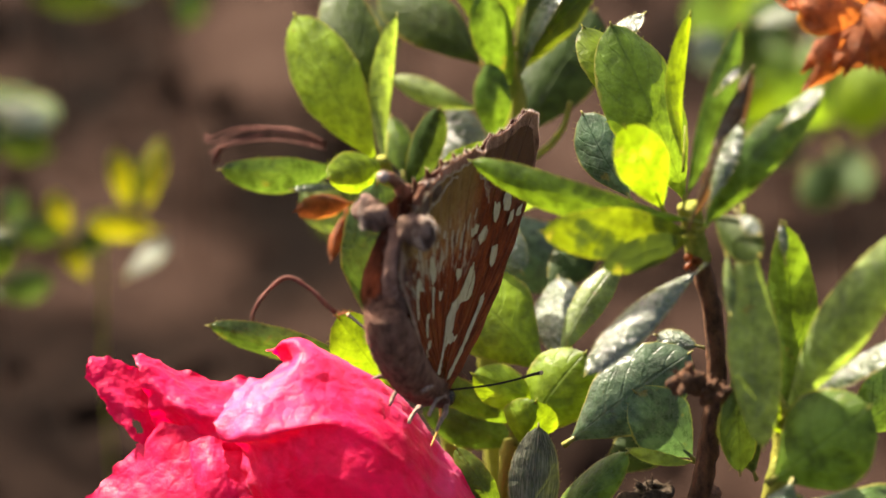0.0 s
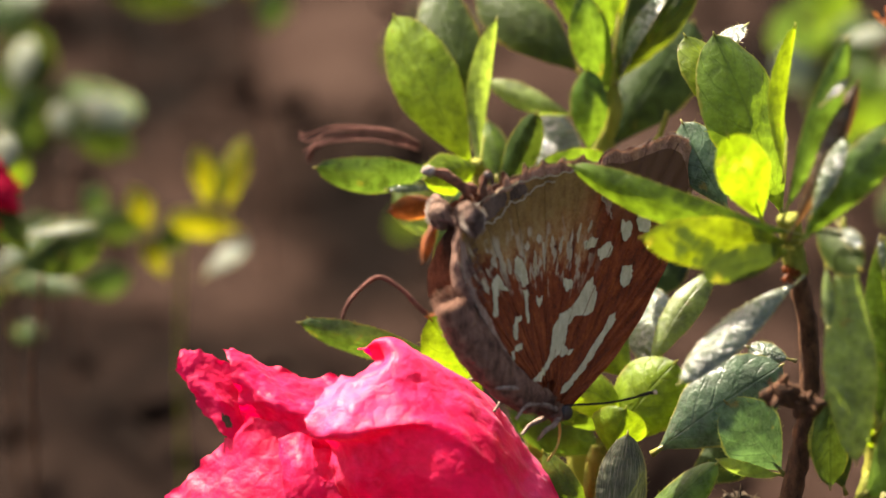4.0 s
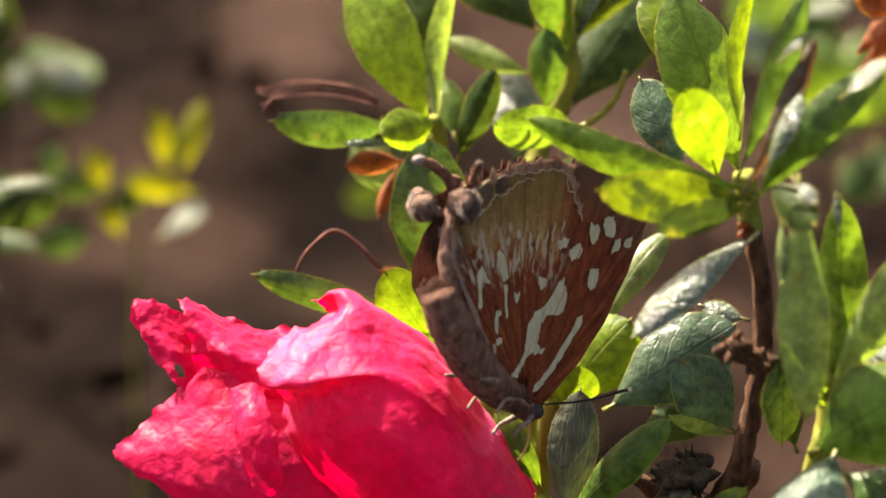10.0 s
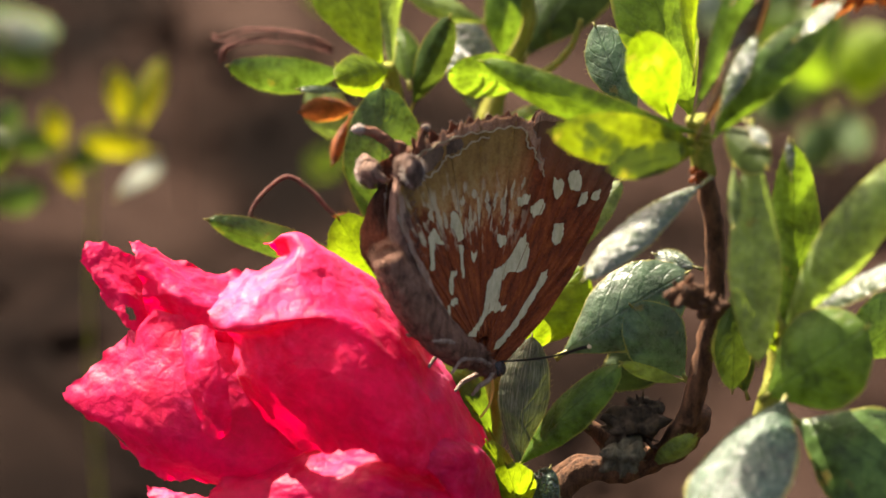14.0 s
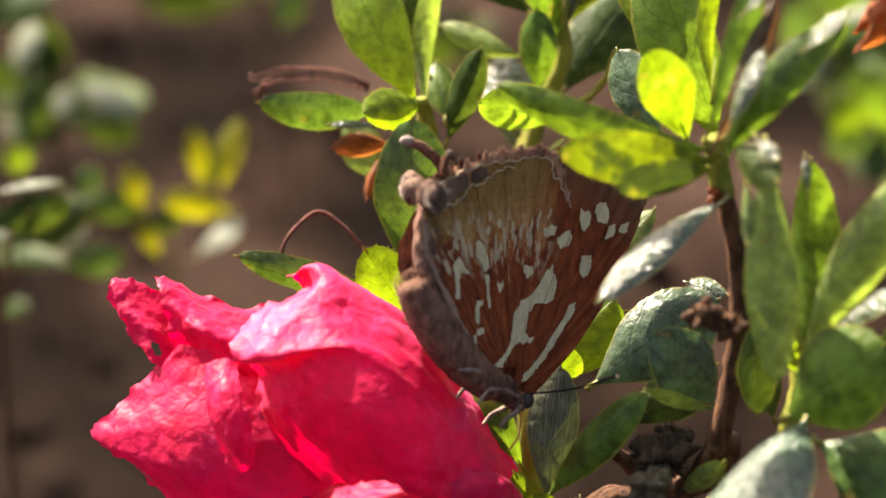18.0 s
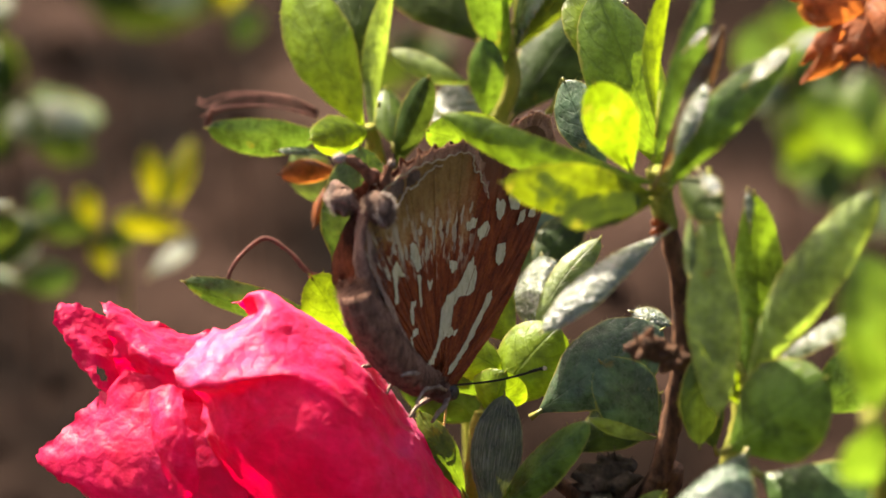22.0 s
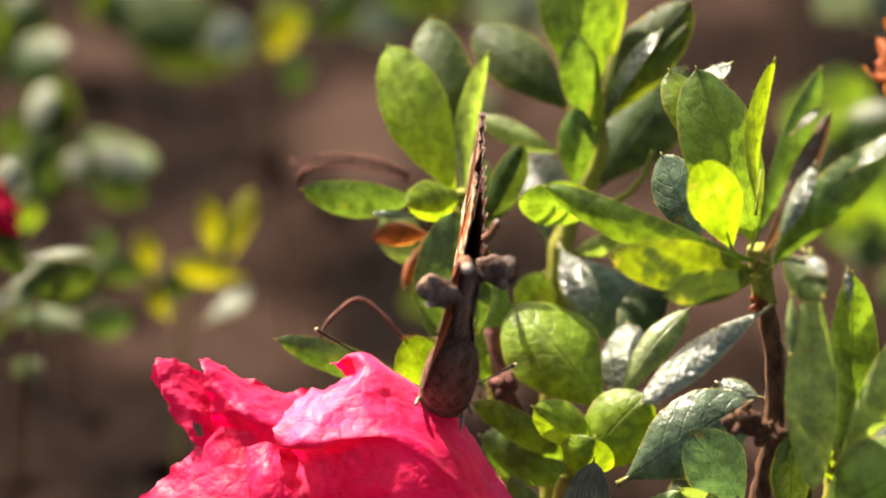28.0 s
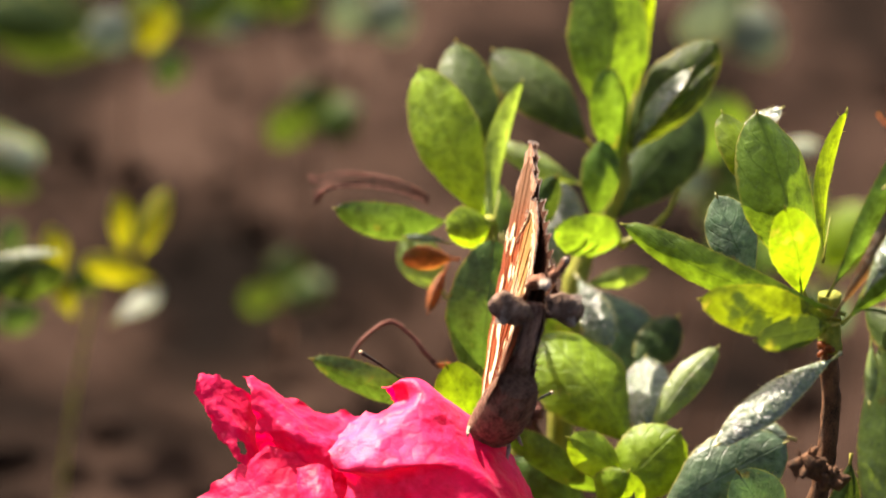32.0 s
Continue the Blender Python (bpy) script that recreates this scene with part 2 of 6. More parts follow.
def petal_material(name, deep, pale, glow, gloss):
    """Thin crinkled petal: deep red in the folds, pale sheen painted on in patches, a satin film that shines where it
    faces the light.
    """
    n = Nodes(name)
    blotch = n.noise(210.0, 6.0, 0.7)
    crinkle = n.noise(800.0, 5.0, 0.7)
    fine = n.noise(2800.0, 3.0, 0.65)
    web = n.tree.nodes.new("ShaderNodeTexVoronoi")
    web.feature = "DISTANCE_TO_EDGE"
    web.inputs["Scale"].default_value = 620.0
    n.link(n.coords(), web.inputs["Vector"])
    net = n.ramp(web.outputs["Distance"], (0.0, (0, 0, 0)), (0.22, (1, 1, 1)))
    f = n.maths("ADD", n.maths("MULTIPLY", blotch, 0.7), n.maths("MULTIPLY", crinkle, 0.3))
    col = n.ramp(f, (0.38, deep), (0.52, tuple((a + b) / 2 for a, b in zip(deep, pale))), (0.66, pale))
    # pale lilac sheen put into the petal colour in random patches
    sheen_or_wear = n.ramp(n.maths("ADD", n.maths("MULTIPLY", n.noise(38.0, 4.0, 0.6), 0.7), n.maths("MULTIPLY", crinkle, 0.3)), (0.50, (0, 0, 0)), (0.63, (1, 1, 1)))
    col = n.mix(n.maths("MULTIPLY", sheen_or_wear, 0.36 * gloss), col, (0.68, 0.105, 0.36))
    n.link(col, n.bsdf.inputs["Base Color"])
    n.link(n.ramp(crinkle, (0.35, (0.42,) * 3), (0.65, (0.62,) * 3)), n.bsdf.inputs["Roughness"])
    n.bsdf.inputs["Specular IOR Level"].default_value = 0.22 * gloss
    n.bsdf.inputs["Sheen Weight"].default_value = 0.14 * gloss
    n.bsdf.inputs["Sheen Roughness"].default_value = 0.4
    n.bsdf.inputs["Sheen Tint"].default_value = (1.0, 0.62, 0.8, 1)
    nb = n.bump(n.maths("ADD", n.maths("ADD", n.maths("MULTIPLY", blotch, 0.6), n.maths("MULTIPLY", crinkle, 0.4)), n.maths("ADD", n.maths("MULTIPLY", fine, 0.1), n.maths("MULTIPLY", net, 0.12))), 0.55, 0.0005)
    n.thin(n.ramp(f, (0.38, tuple(c * 0.55 for c in glow)), (0.62, glow)), 0.4, nb)
    MATS[name] = n.mat


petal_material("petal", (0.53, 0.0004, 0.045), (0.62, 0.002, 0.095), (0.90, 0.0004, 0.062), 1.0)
petal_material("far_petal", (0.30, 0.001, 0.02), (0.37, 0.002, 0.035), (0.44, 0.001, 0.022), 0.3)


def soil_material():
    n = Nodes("soil")
    big = n.noise(19.0, 4.0, 0.55)
    mid = n.noise(70.0, 6.0, 0.65)
    fine = n.noise(420.0, 4.0, 0.7)
    f = n.maths("ADD", n.maths("MULTIPLY", big, 0.72), n.maths("ADD", n.maths("MULTIPLY", mid, 0.18), n.maths("MULTIPLY", fine, 0.10)))
    col = n.ramp(f, (0.38, (0.0022, 0.0011, 0.0007)), (0.47, (0.0085, 0.0045, 0.0031)), (0.55, (0.024, 0.0138, 0.0103)), (0.66, (0.038, 0.0235, 0.018)))
    # shade under the shrub, painted as a darker patch of soil
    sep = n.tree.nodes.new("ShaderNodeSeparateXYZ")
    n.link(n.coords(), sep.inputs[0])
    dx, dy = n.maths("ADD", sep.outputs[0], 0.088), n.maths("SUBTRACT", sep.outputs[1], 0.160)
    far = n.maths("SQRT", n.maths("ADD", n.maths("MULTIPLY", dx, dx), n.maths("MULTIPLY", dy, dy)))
    soil_shade = n.ramp(n.maths("ADD", n.maths("MULTIPLY", far, 6.3), n.maths("MULTIPLY", n.maths("SUBTRACT", big, 0.5), 0.9)), (0.35, (1, 1, 1)), (0.85, (0, 0, 0)))
    col = n.mix(soil_shade, col, n.mix(0.75, col, (0.002, 0.001, 0.0007)))
    n.link(col, n.bsdf.inputs["Base Color"])
    n.bsdf.inputs["Roughness"].default_value = 1.0
    n.bsdf.inputs["Specular IOR Level"].default_value = 0.03
    n.bump(n.maths("ADD", mid, n.maths("MULTIPLY", fine, 0.5)), 0.8, 0.003)
    MATS["soil"] = n.mat


soil_material()


def wing_material(name, hind):
    """Underside scales: rust brown in streaks from the root, an olive-tan field inside the outer edge."""
    n = Nodes(name)
    sep = n.tree.nodes.new("ShaderNodeSeparateXYZ")
    n.link(n.coords(), sep.inputs[0])
    x, z = n.maths("MULTIPLY", sep.outputs[0], 1000.0), n.maths("MULTIPLY", sep.outputs[2], 1000.0)
    d = n.maths("SQRT", n.maths("ADD", n.maths("POWER", x, 2.0), n.maths("POWER", z, 2.0)))
    polar = n.tree.nodes.new("ShaderNodeCombineXYZ")
    n.link(n.maths("MULTIPLY", n.maths("ARCTAN2", x, n.maths("ADD", z, 2.0)), 26.0), polar.inputs[0])
    n.link(n.maths("MULTIPLY", d, 0.42), polar.inputs[1])
    streak = n.noise(1.0, 5.0, 0.65, where=polar.outputs[0])
    broad = n.noise(0.45, 3.0, 0.6, where=polar.outputs[0])
    fine = n.noise(3600.0, 3.0, 0.6)
    grain = n.maths("ADD", n.maths("MULTIPLY", streak, 0.45), n.maths("ADD", n.maths("MULTIPLY", fine, 0.25), n.maths("MULTIPLY", broad, 0.30)))
    col = n.ramp(grain, (0.36, (0.05, 0.010, 0.004)), (0.5, (0.19, 0.036, 0.009)), (0.64, (0.33, 0.082, 0.020)))
    if hind:
        # the tan field: olive near the hem, orange and broken into streaks towards its inner edge
        inner = n.maths("ADD", n.maths("ADD", z, n.maths("MULTIPLY", x, -0.10)), n.maths("ADD", n.maths("MULTIPLY", n.maths("SUBTRACT", broad, 0.5), 8.0), n.maths("MULTIPLY", n.maths("SUBTRACT", streak, 0.5), 9.0)))
        field = n.ramp(n.maths("DIVIDE", inner, 30.0), (0.51, (0, 0, 0)), (0.60, (1, 1, 1)))
        right = n.ramp(n.maths("DIVIDE", n.maths("ADD", n.maths("ADD", x, 20.0), n.maths("MULTIPLY", n.maths("SUBTRACT", streak, 0.5), 5.0)), 30.0), (0.72, (1, 1, 1)), (0.82, (0, 0, 0)))
        field = n.maths("MULTIPLY", field, right)
        orange = n.ramp(grain, (0.36, (0.17, 0.05, 0.014)), (0.5, (0.36, 0.15, 0.05)), (0.64, (0.58, 0.37, 0.18)))
        olive = n.ramp(grain, (0.36, (0.13, 0.062, 0.016)), (0.5, (0.24, 0.13, 0.038)), (0.64, (0.32, 0.20, 0.07)))
        upper = n.ramp(n.maths("DIVIDE", n.maths("ADD", n.maths("SUBTRACT", z, n.maths("MULTIPLY", x, 0.45)), n.maths("MULTIPLY", n.maths("SUBTRACT", streak, 0.5), 5.0)), 30.0), (0.60, (0, 0, 0)), (0.74, (1, 1, 1)))
        col = n.mix(field, col, n.mix(upper, orange, olive))
        # cream dabs along its inner edge
        belt = n.ramp(n.maths("DIVIDE", inner, 30.0), (0.42, (0, 0, 0)), (0.50, (1, 1, 1)), (0.58, (1, 1, 1)), (0.66, (0, 0, 0)))
        dabs = n.ramp(n.noise(0.8, 2.0, 0.6, where=polar.outputs[0]), (0.52, (0, 0, 0)), (0.56, (1, 1, 1)))
        col = n.mix(n.maths("MULTIPLY", n.maths("MULTIPLY", belt, n.maths("MULTIPLY", right, dabs)), 0.7), col, (0.56, 0.47, 0.32))
        # greyish brown towards the abdomen
        inside = n.ramp(n.maths("DIVIDE", n.maths("ADD", n.maths("ADD", n.maths("ADD", x, n.maths("MULTIPLY", z, 0.3)), 12.0), n.maths("MULTIPLY", streak, 3.0)), 30.0), (0.12, (1, 1, 1)), (0.22, (0, 0, 0)))
        col = n.mix(n.maths("MULTIPLY", inside, 0.6), col, n.ramp(grain, (0.35, (0.10, 0.05, 0.035)), (0.65, (0.36, 0.25, 0.19))))
    else:
        col = n.mix(n.ramp(n.maths("ADD", n.maths("MULTIPLY", d, 0.033), n.maths("MULTIPLY", streak, 0.25)), (0.78, (0, 0, 0)), (1.0, (1, 1, 1))), col, (0.12, 0.055, 0.028))
    n.link(col, n.bsdf.inputs["Base Color"])
    n.bsdf.inputs["Roughness"].default_value = 0.6
    n.bsdf.inputs["Specular IOR Level"].default_value = 0.2
    nb = n.bump(n.maths("ADD", streak, n.maths("MULTIPLY", fine, 0.6)), 0.5, 0.0002)
    n.thin(n.mix(0.12, col, (0.62, 0.16, 0.03)), 0.12, nb)
    MATS[name] = n.mat


wing_material("hind_scales", True)
wing_material("fore_scales", False)
stem_material("upper_scales", (0.03, 0.012, 0.008), (0.13, 0.05, 0.028), 900.0, 0.7, 0.3)
stem_material("tan_scales", (0.34, 0.24, 0.14), (0.60, 0.48, 0.32), 1500.0, 0.7)
stem_material("fold_fur", (0.08, 0.037, 0.027), (0.30, 0.17, 0.125), 1300.0, 0.85)
stem_material("white_scales", (0.46, 0.40, 0.24), (0.68, 0.60, 0.40), 1600.0, 0.7)
stem_material("dull_scales", (0.18, 0.095, 0.065), (0.42, 0.27, 0.20), 1300.0, 0.7)
stem_material("black_scales", (0.04, 0.022, 0.014), (0.16, 0.10, 0.07), 700.0, 0.7)
stem_material("hem_scales", (0.12, 0.048, 0.028), (0.52, 0.29, 0.19), 800.0, 0.7, 0.2)
stem_material("tail_scales", (0.045, 0.018, 0.011), (0.23, 0.105, 0.065), 1000.0, 0.8)
stem_material("fur", (0.05, 0.021, 0.014), (0.25, 0.13, 0.09), 1300.0, 0.85)
stem_material("lobe_fur", (0.045, 0.025, 0.018), (0.26, 0.165, 0.125), 1500.0, 0.9)
stem_material("fringe_fur", (0.22, 0.16, 0.13), (0.46, 0.38, 0.33), 1500.0, 0.85)
stem_material("leg_skin", (0.13, 0.08, 0.06), (0.36, 0.26, 0.21), 1500.0, 0.6)
stem_material("tongue_skin", (0.55, 0.28, 0.05), (0.75, 0.45, 0.10), 1500.0, 0.4)
stem_material("antenna_skin", (0.008, 0.007, 0.007), (0.03, 0.024, 0.02), 2500.0, 0.7)
stem_material("eye_skin", (0.008, 0.006, 0.006), (0.03, 0.02, 0.02), 900.0, 0.15)


# ---- builders (numbers in millimetres) ----
MM = 0.001
FACE = Vector((0, -0.88, 0.47))
GLINT = Vector((-0.34, -0.32, 0.88))


def part(name, bm, material, parent, label=""):
    me = bpy.data.meshes.new(name)
    for f in bm.faces:
        f.smooth = True
    bm.to_mesh(me)
    bm.free()
    for m in material if isinstance(material, tuple) else (material,):
        me.materials.append(MATS[m])
    ob = new(name, me)
    if parent is not None:
        ob.parent = parent
        ob.matrix_parent_inverse = parent.matrix_basis.inverted()
    return tagged(ob, label)


def glide(points, steps):
    """A smooth line through the points."""
    p = [Vector(q) for q in points]
    p = [p[0] * 2 - p[1], *p, p[-1] * 2 - p[-2]]
    out = []
    for i in range(1, len(p) - 2):
        for k in range(steps):
            t = k / steps
            a, b, c, d = p[i - 1 : i + 3]
            out.append(0.5 * (2 * b + (c - a) * t + (2 * a - 5 * b + 4 * c - d) * t * t + (3 * b - a - 3 * c + d) * t ** 3))
    return [*out, p[-2]]


def tube(bm, line, r0, r1, sides=7, lump=0.0, mat=0):
    """A round rod along a line in millimetres, closed at both ends."""
    rings = []
    up = Vector((0.3, 0.5, 0.8))
    for i, q in enumerate(line):
        way = (line[min(i + 1, len(line) - 1)] - line[max(i - 1, 0)]).normalized()
        a = way.cross(up).normalized()
        b = a.cross(way)
        r = r0 + (r1 - r0) * i / (len(line) - 1)
        ring = []
        for k in range(sides):
            w = 2 * math.pi * k / sides
            out = a * math.cos(w) + b * math.sin(w)
            rr = r * (1 + lump * noise.noise(q * 0.7 + out * 0.9))
            ring.append(bm.verts.new((q + out * rr) * MM))
        rings.append(ring)
    for lo, hi in zip(rings, rings[1:]):
        for k in range(sides):
            bm.faces.new((lo[k], lo[(k + 1) % sides], hi[(k + 1) % sides], hi[k])).material_index = mat
    bm.faces.new(rings[0][::-1]).material_index = mat
    bm.faces.new(rings[-1]).material_index = mat


def blob(bm, centre, axes, sides=16, rings=10, rough=0.0, mat=0, freq=0.6):
    """An egg with the three half axes given as vectors, in millimetres."""
    c = Vector(centre)
    ax = [Vector(a) for a in axes]
    rows = []
    for i in range(rings + 1):
        th = math.pi * i / rings
        row = []
        for k in range(1 if i in (0, rings) else sides):
            ph = 2 * math.pi * k / sides
            d = ax[0] * math.sin(th) * math.cos(ph) + ax[1] * math.sin(th) * math.sin(ph) + ax[2] * math.cos(th)
            q = c + d * (1 + rough * noise.noise((c + d) * freq))
            row.append(bm.verts.new(q * MM))
        rows.append(row)
    for lo, hi in zip(rows, rows[1:]):
        for k in range(sides):
            a, b = lo[k % len(lo)], lo[(k + 1) % len(lo)]
            d, e = hi[k % len(hi)], hi[(k + 1) % len(hi)]
            corners = list(dict.fromkeys((a, b, e, d)))
            if len(corners) > 2:
                bm.faces.new(corners).material_index = mat


class Sprig:
    def __init__(self, plant, root):
        self.plant, self.root, self.branch = plant, root, None


def sprig(holder):
    return Sprig(*holder)


def shoot(twig, mat, r0, r1, *points):
    bm = bmesh.new()
    if twig.branch is None:
        # the branch runs on down into the soil
        last, before = Vector(points[-1]), Vector(points[-2])
        foot = Vector((*twig.root, -4))
        knee = last + (last - before).normalized() * (last.z * 0.35)
        knee.z = max(knee.z, last.z * 0.35)
        tube(bm, glide([*points, (knee + last.lerp(foot, 0.5)) / 2, foot], 6), r0, r1 * 1.25, 8, 0.3)
        twig.branch = part("branch", bm, mat, twig.plant)
    else:
        tube(bm, glide(points, 6), r0, r1, 8, 0.3)
        part("stalk" if r0 < 0.6 else "twig", bm, mat, twig.branch)


def knob(twig, mat, centre, r):
    """A scarred, lumpy node on old wood, with the stumps of lost twigs."""
    bm = bmesh.new()
    c = Vector(centre)
    blob(bm, c, ((r * 1.15, 0, 0.3 * r), (0, r, 0), (-0.2 * r, 0, r * 0.9)), 22, 14, 1.0, freq=0.9)
    rng = random.Random(int(c.x * 10))
    for _ in range(3):
        d = Vector((rng.uniform(-1, 1), rng.uniform(-1, 0.2), rng.uniform(-0.4, 1))).normalized()
        tube(bm, glide([c, c + d * r * 1.1, c + d * r * 1.6], 3), r * 0.4, r * 0.2, 6, 0.6)
    # frayed fibres of the torn bark
    for _ in range(22):
        d = Vector((rng.uniform(-1, 1), rng.uniform(-1, 0.5), rng.uniform(-0.7, 1))).normalized()
        e = d + Vector((rng.uniform(-1, 1), rng.uniform(-1, 1), rng.uniform(-1, 1))) * 0.5
        tube(bm, [c + d * r * 0.8, c + d * r * 1.1 + e * r * rng.uniform(0.1, 0.5)], r * 0.07, r * 0.03, 4)
    part("node", bm, mat, twig.branch)


def leaf(twig, mat, base, tip, width, roll, bend, fold):
    """One blade: widest past the middle, pointed, folded along its rib, bowed along its length."""
    b, t = Vector(base), Vector(tip)
    way = (t - b).normalized()
    size = (t - b).length
    side = way.cross(GLINT if mat in ("silver", "satin", "gloss") else FACE)
    side = side.normalized() if side.length > 0.05 else Vector((1, 0, 0))
    side = Matrix.Rotation(radians(roll), 3, way) @ side
    face = side.cross(way)
    if face.dot(FACE) < 0:
        face = -face
    bm = bmesh.new()
    uv = bm.loops.layers.uv.new()
    rows, cols = 22, 8
    grid, where = [], {}
    seed = Vector((b.x * 0.37, b.z * 0.21, b.y * 0.31))
    for i in range(rows + 1):
        u = i / rows
        w = width / 2 * max(0.03, math.sin(math.pi * min(1, u * 0.985 + 0.01) ** 1.24)) ** (0.85 if u < 0.57 else 0.58) if u < 0.999 else width * 0.02
        mid = b + way * (size * u) + face * (bend * 0.014 * size * 4 * u * (1 - u))
        mid += side * (0.05 * size * noise.noise(seed) * math.sin(math.pi * u))
        row = []
        for k in range(cols + 1):
            v = k / cols * 2 - 1
            lift = -(0.55 * abs(v) + 0.75 * v * v) * fold * w * 1.35 + 0.10 * w * abs(v) * noise.noise(seed + Vector((u * 3.0, v * 1.2, 0)))
            lift += 0.022 * w * math.sin(u * 24 - 5 * abs(v)) * abs(v) * (1 - abs(v) * 0.6) + 0.05 * w * math.exp(-(v * 6) ** 2) * -1
            rag = 1 + 0.06 * noise.noise(seed * 3 + Vector((u * 6, v, 2.0))) + 0.035 * noise.noise(seed * 5 + Vector((u * 19, v, 4.0)))
            vert = bm.verts.new((mid + side * (w * v * rag) - face * (-lift)) * MM)
            where[vert] = (u, v / 2 + 0.5)
            row.append(vert)
        grid.append(row)
    for lo, hi in zip(grid, grid[1:]):
        for k in range(cols):
            f = bm.faces.new((lo[k], lo[k + 1], hi[k + 1], hi[k]))
            for loop in f.loops:
                loop[uv].uv = where[loop.vert]
    stalk = max(0.8, size * 0.07)
    tube(bm, [b - way * stalk, b, b + way * size * 0.25], 0.035 * width + 0.12, 0.10, 5)
    # a small blunt point at the tip and short hairs along the rim
    tube(bm, [t - way * 0.3, t + way * 0.15, t + way * 0.45], 0.16, 0.07, 5)
    if twig.plant.name.startswith("azalea_shrub"):
        rng = random.Random(int(b.x * 100 + t.z * 10))
        for row in grid[2:-1]:
            for vert, sign in ((row[0], -1), (row[-1], 1)):
                q = vert.co / MM
                end = q + side * sign * rng.uniform(0.1, 0.45) + way * rng.uniform(0.1, 0.5) + face * rng.uniform(-0.2, 0.3)
                w = way * 0.035
                bm.faces.new([bm.verts.new(p * MM) for p in (q - w, q + w, end)])
    part("leaf", bm, mat, twig.branch)


def petal(flower, mat, base, ctrl, tip, width, cup, tilt, ruffle, label=""):
    """A thin, cupped petal along a bowed spine, wider and ruffled towards its free edge."""
    a, c, e = Vector(base), Vector(ctrl), Vector(tip)
    face0 = (FACE + Vector((0, 0, 1)) * tilt).normalized()
    bm = bmesh.new()
    uv = bm.loops.layers.uv.new()
    rows, cols = 70, 70
    grid, where = [], {}
    seed = a * 0.11 + e * 0.07
    size = (c - a).length * 0.7 + (e - c).length * 0.7
    for i in range(rows + 1):
        u = i / rows
        q = a * (1 - u) ** 2 + c * 2 * u * (1 - u) + e * u * u
        way = ((c - a) * (1 - u) + (e - c) * u).normalized()
        side = way.cross(face0).normalized()
        face = side.cross(way)
        narrow = 0.16 if ruffle > 0.5 else 0.5
        w = width / 2 * (narrow + (1 - narrow) * math.sin(math.pi * min(1.0, 0.06 + 0.74 * u)) ** 0.7)
        row = []
        for k in range(cols + 1):
            v = k / cols * 2 - 1
            su, sv = u * size, v * width / 2
            n1 = noise.noise(seed + Vector((su / 10, sv / 10, 0)))
            n2 = noise.noise(seed + Vector((su / 4.5, sv / 3.6, 5)))
            n3 = noise.noise(seed + Vector((su / 1.5, sv / 1.3, 9)))
            crease = 0.5 - abs(noise.noise(seed + Vector((su / 9, sv / 4.0, 3))) * 2)
            edge = max(abs(v), u) ** 4
            # torn, notched rim
            torn = max(0.0, ruffle - 0.5)
            nick = torn * abs(v) ** 3 * max(0.0, noise.noise(seed + Vector((su / 2.4, 7 if v > 0 else 3, 1))) + 0.1)
            bite = torn * u ** 6 * (max(0.0, noise.noise(seed + Vector((sv / 2.2, 2, 8)))) + 0.5 * max(0.0, noise.noise(seed + Vector((sv / 0.9, 5, 8)))))
            trim = -0.16 * width * abs(v) ** 3 * u if ruffle > 0.5 else -0.5 * width * v * v * u
            arch = math.sqrt(max(0.0, 1 - (0.97 * v) ** 2)) if cup > 8 else 1 - v * v
            p = q + way * (trim - 4.0 * bite + edge * ruffle * (2.0 * n2 + 1.1 * n3)) + side * (w * v * (1 + 0.12 * n2 - 0.7 * nick))
            p += face * (cup * arch * math.sin(math.pi * (0.15 + 0.72 * u)) + 1.7 * n1 * (0.4 + u) + edge * ruffle * (1.9 * n2 + 0.6 * n3))
            rough = 1.0 if cup > 8 else 1.5
            p += face * rough * (0.18 * n2 + 0.30 * crease * (0.3 + u) + 0.08 * n3)
            if cup > 8:
                # a lengthwise pleat: the upper half laps over the lower
                at = v - 0.05 - 0.22 * math.sin(4.2 * u) - 0.10 * n2
                p += face * (1.05 * (1 + math.tanh(at / 0.06)) * max(0.0, min(1.0, (u - 0.25) / 0.3)))
            vert = bm.verts.new(p * MM)
            where[vert] = (u, v / 2 + 0.5)
            row.append(vert)
        grid.append(row)
    for lo, hi in zip(grid, grid[1:]):
        for k in range(cols):
            f = bm.faces.new((lo[k], lo[k + 1], hi[k + 1], hi[k]))
            for loop in f.loops:
                loop[uv].uv = where[loop.vert]
    part("petal", bm, mat, flower, label)


def base_empty(name, x, y, label, category, group=""):
    ob = new(name)
    ob.empty_display_size = 0.01
    ob.matrix_basis = pose(x * MM, y * MM, 0)
    return tagged(ob, label, category, group)


